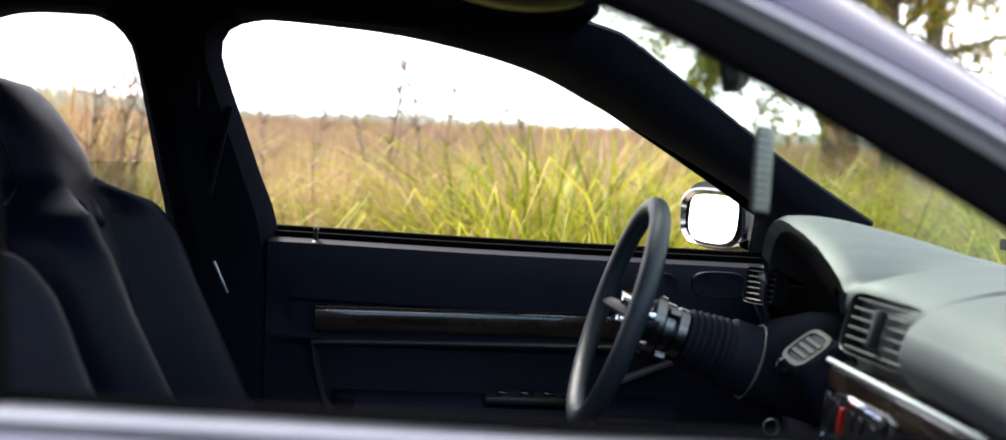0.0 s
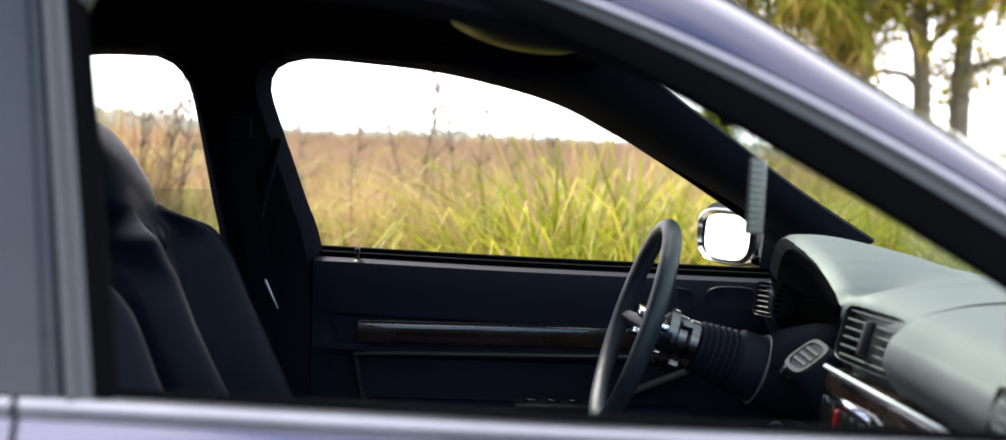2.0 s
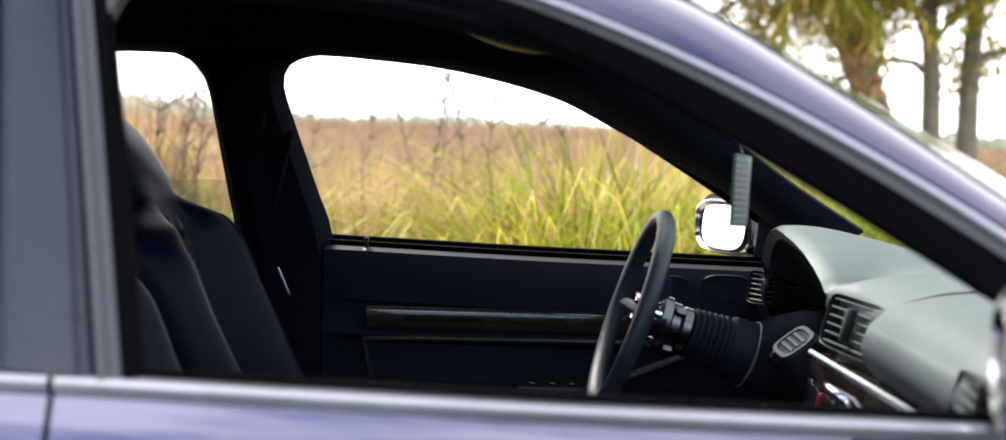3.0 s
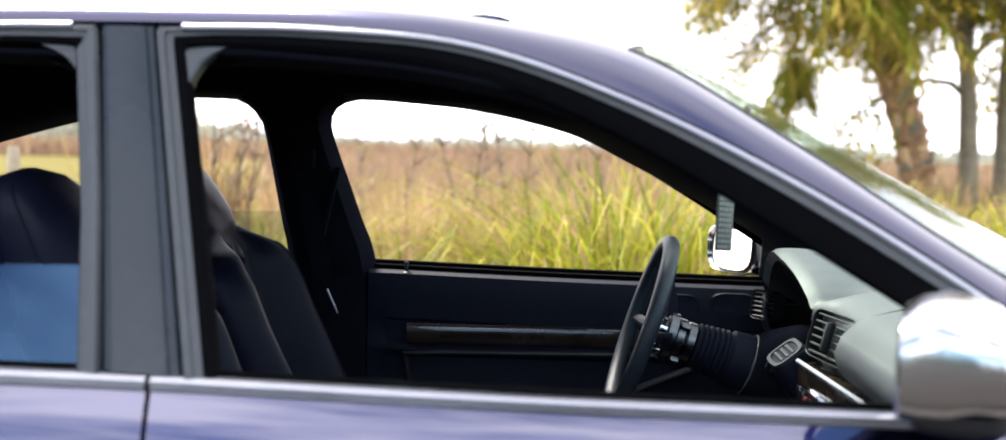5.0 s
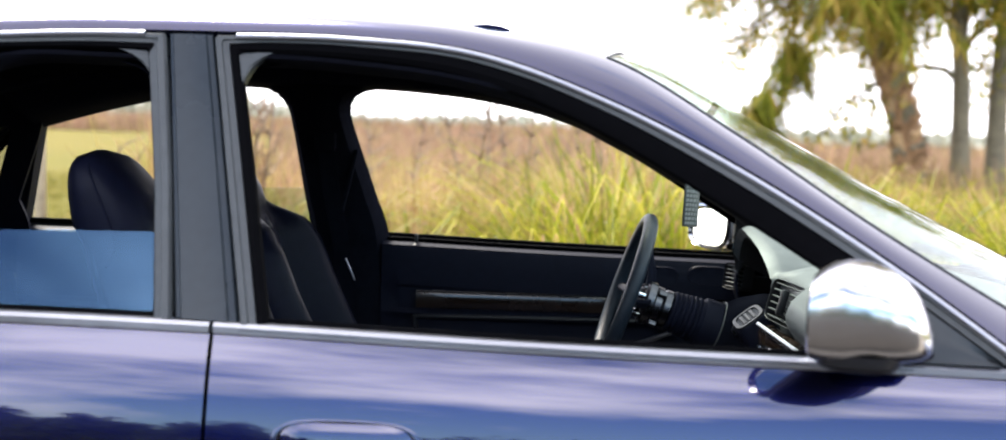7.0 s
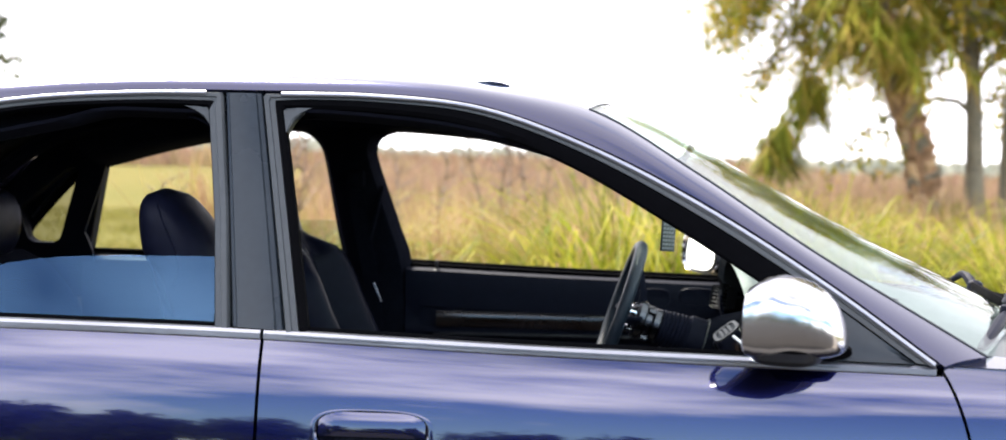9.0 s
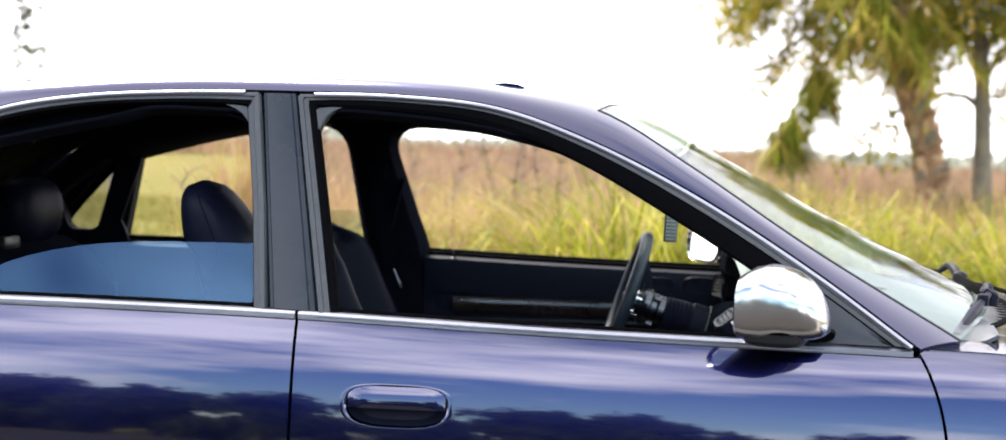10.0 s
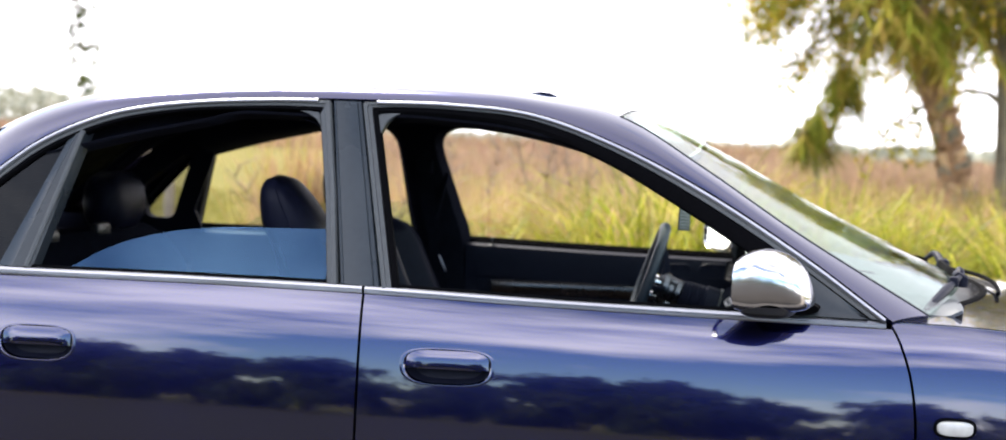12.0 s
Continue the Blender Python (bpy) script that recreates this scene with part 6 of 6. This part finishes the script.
blades("reed_clump", np.concatenate([q, np.zeros((n, 1))], 1), rng.uniform(0.8, 1.38, n), rng.uniform(0.006, 0.014, n), rng.uniform(0.05, 0.4, n), rng.uniform(0, 6.28, n), STRAW, "tall dry reed clump at the edge of the lawn", "reeds")

BARK = mat("bark", (0.24, 0.135, 0.065), 0.9, 0.0, 0.7, 9, 1.0, 30, fine=40)
BARK_PALE = mat("pale_bark", (0.50, 0.33, 0.17), 0.9, 0.0, 0.4, 9, 1.0, 30, fine=40)
BARK_GREY = mat("grey_bark", (0.17, 0.145, 0.095), 0.9, 0.0, 0.5, 7, 0.9, 35, fine=40)
TWIG = mat("dry_twig", (0.19, 0.135, 0.095), 0.85, 0.0, 0.3, 20)
LEAF = leafy("tree_leaves", ((0.11, 0.14, 0.018), (0.20, 0.21, 0.022), (0.32, 0.29, 0.03), (0.44, 0.34, 0.035), (0.52, 0.31, 0.06)), 0.5, 0.45)
LEAF_DARK = leafy("dark_leaves", ((0.03, 0.045, 0.012), (0.06, 0.075, 0.02), (0.09, 0.10, 0.02)), 0.5, 0.2)
PALM = leafy("palm_leaves", ((0.14, 0.18, 0.02), (0.26, 0.28, 0.03), (0.40, 0.35, 0.05), (0.42, 0.26, 0.07)), 0.45, 0.3)
# pale greyish leaves: the haze of distance is put into their colour
HAZE = leafy("far_leaves_hazed", ((0.30, 0.31, 0.25), (0.36, 0.36, 0.29), (0.42, 0.40, 0.33)), 0.9, 0.1)


def leaf_mesh(name, c, size, slim, droop, material, parent, label=""):
    """Small leaves at the points c: each a bent diamond of its own."""
    n = len(c)
    d = rng.normal(0, 1, (n, 3))
    d[:, 2] -= droop
    d /= np.linalg.norm(d, axis=1)[:, None]
    s = np.cross(d, rng.normal(0, 1, (n, 3)))
    s /= np.linalg.norm(s, axis=1)[:, None]
    L = (size * rng.uniform(0.6, 1.3, n))[:, None]
    up = np.cross(d, s) * L * 0.12
    V = np.stack([c, c + d * L * 0.5 + s * L * slim + up, c + d * L, c + d * L * 0.5 - s * L * slim + up], 1).reshape(-1, 3)
    F = (np.arange(n)[:, None] * 4 + np.arange(4)).tolist()
    me = bpy.data.meshes.new(name)
    me.from_pydata(V.tolist(), [], F)
    me.materials.append(material)
    ob = new(name, me)
    ob.parent = parent
    return tagged(ob, label) if label else ob


def limb(r, p, d, length, n, wander, sag):
    pts = [np.array(p, float)]
    d = np.array(d, float)
    for _ in range(n):
        d = d + r.normal(0, wander, 3) + np.array((0, 0, -sag))
        d /= np.linalg.norm(d)
        pts.append(pts[-1] + d * length / n)
    return pts


def broad_tree(label, trunk, r0, limbs, leaves, size, seed, bark, leaf, spread=1.0, sag=0.10, low=0.45):
    """Tapered bent trunk, limbs that fork and droop, leaves gathered along the twigs."""
    r = np.random.default_rng(seed)
    tree = tagged(new("tree"), label, "tree")
    bm = bmesh.new()
    T = spline(trunk, 16)
    H = T[-1][2]
    tube(bm, T, [r0 * (1.25 - 0.25 * min(1, k / 2)) * (1 - 0.62 * k / 15) for k in range(16)], 12)
    tips = []
    for k in range(limbs):
        u = r.uniform(low, 1.0)
        p = T[int(u * 15)]
        a = r.uniform(0, 2 * math.pi)
        L = spread * r.uniform(0.7, 1.5) * (1.25 - 0.5 * u)
        b = limb(r, p, (math.cos(a), math.sin(a), r.uniform(0.3, 1.1)), L, 8, 0.16, sag)
        tube(bm, b, list(np.linspace(r0 * 0.34 * (1.2 - u * 0.6), 0.010, 9)), 6)
        for j in range(3, 9):
            for _ in range(2):
                a2 = r.uniform(0, 2 * math.pi)
                t = limb(r, b[j], (math.cos(a2), math.sin(a2), r.uniform(-0.2, 0.6)), spread * r.uniform(0.25, 0.6), 5, 0.22, sag * 2.2)
                tube(bm, t, list(np.linspace(0.010, 0.003, 6)), 4)
                tips += t[1:]
    part("trunk", bm, bark, tree, cut=3)
    tips = np.array(tips)
    c = tips[r.integers(0, len(tips), leaves)] + r.normal(0, 0.065 * spread, (leaves, 3)) * np.array((1, 1, 1.3))
    leaf_mesh("crown", c, size, 0.26, 0.9, leaf, tree)
    return tree


def palm_leaf(bm, p, d, length, r, fan):
    """A drooping palm leaf: a stalk and many slim leaflets."""
    stalk = limb(r, p, d, length, 8, 0.05, 0.22)
    tube(bm, stalk, list(np.linspace(0.014, 0.004, 9)), 5)
    for k in range(2, 9):
        for s in range(fan):
            a = r.uniform(0, 2 * math.pi)
            q = np.array(stalk[k]) + r.normal(0, 0.01, 3)
            w = np.array((math.cos(a), math.sin(a), -0.3 - 0.7 * r.random()))
            w /= np.linalg.norm(w)
            L = r.uniform(0.22, 0.42)
            n2 = np.cross(w, (0, 0, 1.0))
            n2 = n2 / max(1e-6, np.linalg.norm(n2)) * r.uniform(0.008, 0.014)
            e = [q + w * L * t + np.array((0, 0, -0.30 * L * t * t)) for t in (0, 0.5, 1)]
            v = [bm.verts.new(tuple(x)) for x in (e[0] - n2 * 0.5, e[0] + n2 * 0.5, e[1] + n2, e[1] - n2, e[2])]
            bm.faces.new((v[0], v[1], v[2], v[3]))
            bm.faces.new((v[3], v[2], v[4]))


# cabbage palm with a rough trunk of old leaf bases
r = np.random.default_rng(11)
palm = tagged(new("palm_tree"), "cabbage palm with a rough brown trunk and drooping leaves", "palm tree")
T = spline([(4.20, 10.3, -0.05), (4.08, 10.3, 0.6), (3.96, 10.3, 1.2), (3.80, 10.3, 1.8), (3.61, 10.3, 2.3), (3.44, 10.3, 2.9), (3.28, 10.3, 3.6)], 30)
bm = bmesh.new()
tube(bm, T, [0.185 if k < 2 else 0.160 - 0.020 * k / 29 for k in range(30)], 18)
for v in bm.verts:
    n3 = noise.noise(Vector(v.co) * 7) * 0.045 + noise.noise(Vector(v.co) * 19) * 0.022
    c = T[int(np.argmin(np.abs(T[:, 2] - v.co.z)))]
    d = Vector((v.co.x - c[0], v.co.y - c[1], 0))
    if d.length > 1e-4:
        v.co += d.normalized() * n3
part("trunk", bm, BARK, palm, "rough brown palm trunk", 3)
for k in range(190):
    z = 0.12 + 3.1 * k / 190
    i = int(np.argmin(np.abs(T[:, 2] - z)))
    a = k * 2.39996 + r.normal(0, 0.2)
    bm = bmesh.new()
    rr = 0.158 - 0.020 * i / 29
    L = r.uniform(0.10, 0.22)
    box(bm, (0, 0, 0), (0.034, r.uniform(0.04, 0.09), L), None, 0.008, 1)
    m = Matrix.Translation((T[i][0] + rr * math.cos(a), T[i][1] + rr * math.sin(a), z)) @ Matrix.Rotation(a, 4, 'Z') @ Matrix.Rotation(r.uniform(0.25, 0.75), 4, 'Y') @ Matrix.Rotation(r.normal(0, 0.35), 4, 'X')
    bmesh.ops.transform(bm, matrix=m, verts=bm.verts)
    part("leaf_base", bm, (BARK, BARK_PALE, BARK_GREY)[k % 3], palm)
for k in range(46):
    a = k * 2.39996
    bm = bmesh.new()
    z = r.uniform(2.65, 3.6)
    i = int(np.argmin(np.abs(T[:, 2] - z)))
    palm_leaf(bm, T[i], (math.cos(a), math.sin(a), r.uniform(-0.1, 1.3)), r.uniform(0.6, 1.25), r, 9)
    part("palm_leaf", bm, PALM, palm, cut=3)

# young palm beside it
young = tagged(new("palm_tree"), "slender young palm with two hanging leaf tufts", "palm tree")
bm = bmesh.new()
S = spline([(2.60, 10.6, 0), (2.62, 10.6, 0.8), (2.60, 10.6, 1.35), (2.68, 10.62, 1.75), (2.86, 10.7, 2.2)], 18)
tube(bm, S, list(np.linspace(0.032, 0.014, 18)), 7)
part("trunk", bm, TWIG, young)
for (x, y, z), nl in (((2.88, 10.7, 2.22), 13), ((2.62, 10.6, 1.76), 9), ((2.42, 10.6, 1.62), 5)):
    for k in range(nl):
        a = k * 2.39996
        bm = bmesh.new()
        palm_leaf(bm, (x + r.normal(0, 0.05), y, z + r.normal(0, 0.06)), (math.cos(a) * 0.5, math.sin(a) * 0.5, r.uniform(-1.6, 0.2)), r.uniform(0.25, 0.5), r, 5)
        part("palm_leaf", bm, PALM, young, cut=3)

broad_tree("slim grey-barked tree with yellowing leaves", [(4.62, 10.6, -0.05), (4.58, 10.6, 0.9), (4.55, 10.6, 1.7), (4.50, 10.6, 2.4), (4.42, 10.6, 3.3), (4.3, 10.6, 4.6)], 0.115, 24, 6500, 0.085, 3, BARK_GREY, LEAF, 1.25, 0.10, 0.42)
broad_tree("slim grey-barked tree with yellowing leaves", [(5.02, 10.8, -0.05), (5.00, 10.8, 0.9), (4.99, 10.8, 1.7), (5.02, 10.8, 2.6), (5.1, 10.8, 3.6), (5.2, 10.8, 5.0)], 0.125, 24, 6500, 0.085, 5, BARK_GREY, LEAF, 1.25, 0.10, 0.42)
lean = broad_tree("leaning tree with drooping yellow-green branches", [(4.35, 11.2, -0.05), (4.22, 11.2, 1.2), (3.92, 11.2, 2.2), (3.3, 11.2, 3.1), (2.7, 11.2, 3.9), (2.3, 11.2, 4.6)], 0.08, 26, 6500, 0.085, 9, BARK_GREY, LEAF, 1.2, 0.16, 0.5)
# its long hanging sprays
q = np.random.default_rng(31)
for k in range(84):
    bm = bmesh.new()
    if k < 24:      # towards the open side
        p, d, L = (3.15 - 0.04 * k + q.normal(0, 0.12), 11.0 + q.normal(0, 0.3), 3.75 + q.normal(0, 0.15)), (-1.0 + 0.03 * k, q.normal(0, 0.3), 0.1), q.uniform(0.9, 1.7)
    else:
        p, d, L = (q.uniform(3.35, 5.6), 10.8 + q.normal(0, 0.4), q.uniform(3.2, 4.2)), (q.normal(0, 0.6), q.normal(0, 0.6), 0.3), q.uniform(0.5, 0.95)
    b = limb(q, p, d, L, 12, 0.10, 0.25 if k < 24 else 0.17)
    tube(bm, b, list(np.linspace(0.009, 0.002, 13)), 4)
    br = part("hanging_branch", bm, TWIG, lean)
    b = np.array(b)
    c = b[q.integers(2, 13, 260)] + q.normal(0, 0.06, (260, 3))
    leaf_mesh("branch_leaves", c, 0.085, 0.14, 1.6, LEAF, br)

# slender sapling behind the roof
sap = tagged(new("sapling"), "thin bare sapling with a few leaves", "sapling")
r = np.random.default_rng(17)
bm = bmesh.new()
st = limb(r, (-4.36, 7.7, 0), (0.0, 0, 1), 2.32, 14, 0.015, 0)
tube(bm, st, list(np.linspace(0.014, 0.003, 15)), 6)
tp = []
for k in range(10, 15):
    for _ in range(4):
        a = r.uniform(0, 6.28)
        t = limb(r, st[k], (math.cos(a), math.sin(a), 0.5), r.uniform(0.10, 0.24), 4, 0.2, 0.05)
        tube(bm, t, 0.004, 4)
        tp += t[1:]
part("trunk", bm, TWIG, sap)
tp = np.array(tp)
leaf_mesh("crown", tp[r.integers(0, len(tp), 420)] + r.normal(0, 0.03, (420, 3)), 0.06, 0.28, 0.4, LEAF_DARK, sap)


def dry_shrub(x, y, h, seed, n=4, lean=0.2):
    """Bare weed stems with short side twigs."""
    q = np.random.default_rng(seed)
    ob = tagged(new("dry_shrub"), "bare dry weed stems rising over the grass", "shrub", "dry shrubs in the grass")
    for k in range(n):
        bm = bmesh.new()
        s = limb(q, (x + q.normal(0, 0.05), y + q.normal(0, 0.05), 0), (q.normal(0, lean), q.normal(0, lean), 1), h * q.uniform(0.8, 1.03), 12, 0.05, 0)
        tube(bm, s, list(np.linspace(0.012, 0.005, 13)), 5)
        for j in range(5, 13):
            for _ in range(3):
                a = q.uniform(0, 6.28)
                t = limb(q, s[j], (math.cos(a) * 0.8, math.sin(a) * 0.8, 0.7), q.uniform(0.06, 0.24), 4, 0.15, 0)
                tube(bm, t, list(np.linspace(0.0055, 0.003, 5)), 4)
        part("stem", bm, TWIG, ob, cut=3)


dry_shrub(0.24, 4.4, 1.66, 1, 2, 0.06)
dry_shrub(0.02, 4.7, 1.60, 2, 3, 0.12)
dry_shrub(-0.55, 5.0, 1.45, 6, 3)
dry_shrub(0.75, 5.2, 1.42, 7, 3)
dry_shrub(-1.27, 4.1, 1.62, 3, 3, 0.10)
dry_shrub(-1.12, 4.2, 1.5, 4, 3, 0.25)
q = rng.normal(0, 1, (420, 2)) * np.array((0.16, 0.2)) + np.array((-1.36, 4.2))
n = len(q)
blades("reed_clump", np.concatenate([q, np.zeros((n, 1))], 1), rng.uniform(0.8, 1.52, n), rng.uniform(0.007, 0.015, n), rng.uniform(0.05, 0.35, n), rng.uniform(0, 6.28, n), STRAW, "dry brown reed clump in the tall grass", "reeds")

# fence post on the lawn
POST = mat("weathered_wood", (0.34, 0.28, 0.19), 0.9, 0.0, 0.35, 12, 0.6, 60)
bm = bmesh.new()
tube(bm, [(-2.36, 4.4, -0.05), (-2.36, 4.4, 0.4), (-2.365, 4.4, 0.9), (-2.365, 4.4, 1.16), (-2.365, 4.4, 1.175)], [0.036, 0.035, 0.034, 0.033, 0.026], 10)
tagged(part("fence_post", bm, POST), "weathered wooden fence post on the lawn", "post")

# far woods
def woods(name, x0, x1, y0, y1, h, n, leaf, size, material, label):
    c = np.stack([rng.uniform(x0, x1, n), rng.uniform(y0, y1, n)], 1)
    hh = np.array([h * float(np.interp(a, (-190, -70, -25, 30, 110), (9.0, 7.5, 3.6, 2.6, 3.0))) * (0.75 + 0.45 * noise.noise(Vector((a / 17.0, b / 30.0, 1.3)))) * (0.8 + 0.3 * noise.noise(Vector((a / 5.0, 4.0, b / 9.0)))) for a, b in c])
    z = np.clip(hh, 0.8, None) * rng.uniform(0, 1, n) ** 0.6
    ob = tagged(new(name), label, "trees", kind="stuff")
    leaf_mesh("crowns", np.stack([c[:, 0], c[:, 1], z], 1), size, 0.42, 0.0, material, ob)
    return ob


woods("far_woods", -190, 110, 170, 200, 1.12, 24000, 0, 1.1, HAZE, "far tree line along the horizon, haze put into its leaf colour")

# gravel road on the near side
GRAVEL = mat("gravel", (0.036, 0.033, 0.030), 0.9, 0.0, 0.25, 1.2, 0.6, 90, fine=60, spec=0.08)
bm = bmesh.new()
sheet(bm, [[(x, y, 0.012 + 0.05 * (1 - ((y + 14.2) / 11.9) ** 2)) for y in np.linspace(-26.1, -1.0, 14)] for x in np.linspace(-300, 300, 41)])
tagged(part("road", bm, GRAVEL), "dark gravel road beside the track", "road", kind="structure")

# wood behind the viewer
base_tree = broad_tree("dark broad-leaved tree across the road", [(0, 0, -0.1), (0.1, 0, 1.2), (0, 0.2, 2.4), (0.2, 0.1, 3.6), (0.1, 0, 4.8)], 0.22, 34, 6500, 0.42, 21, BARK_GREY, LEAF_DARK, 2.2, 0.10, 0.05)
tagged(base_tree, group="trees across the road")
base_tree.location = (-16, -32, 0)
q = np.random.default_rng(5)
for k in range(34):
    copy_thing(base_tree, pose(-62 + 3.6 * k + q.normal(0, 0.8), -31 + q.normal(0, 1.8), 0, 0, 0, q.uniform(0, 360)) @ Matrix.Scale(q.uniform(0.55, 0.95), 4))
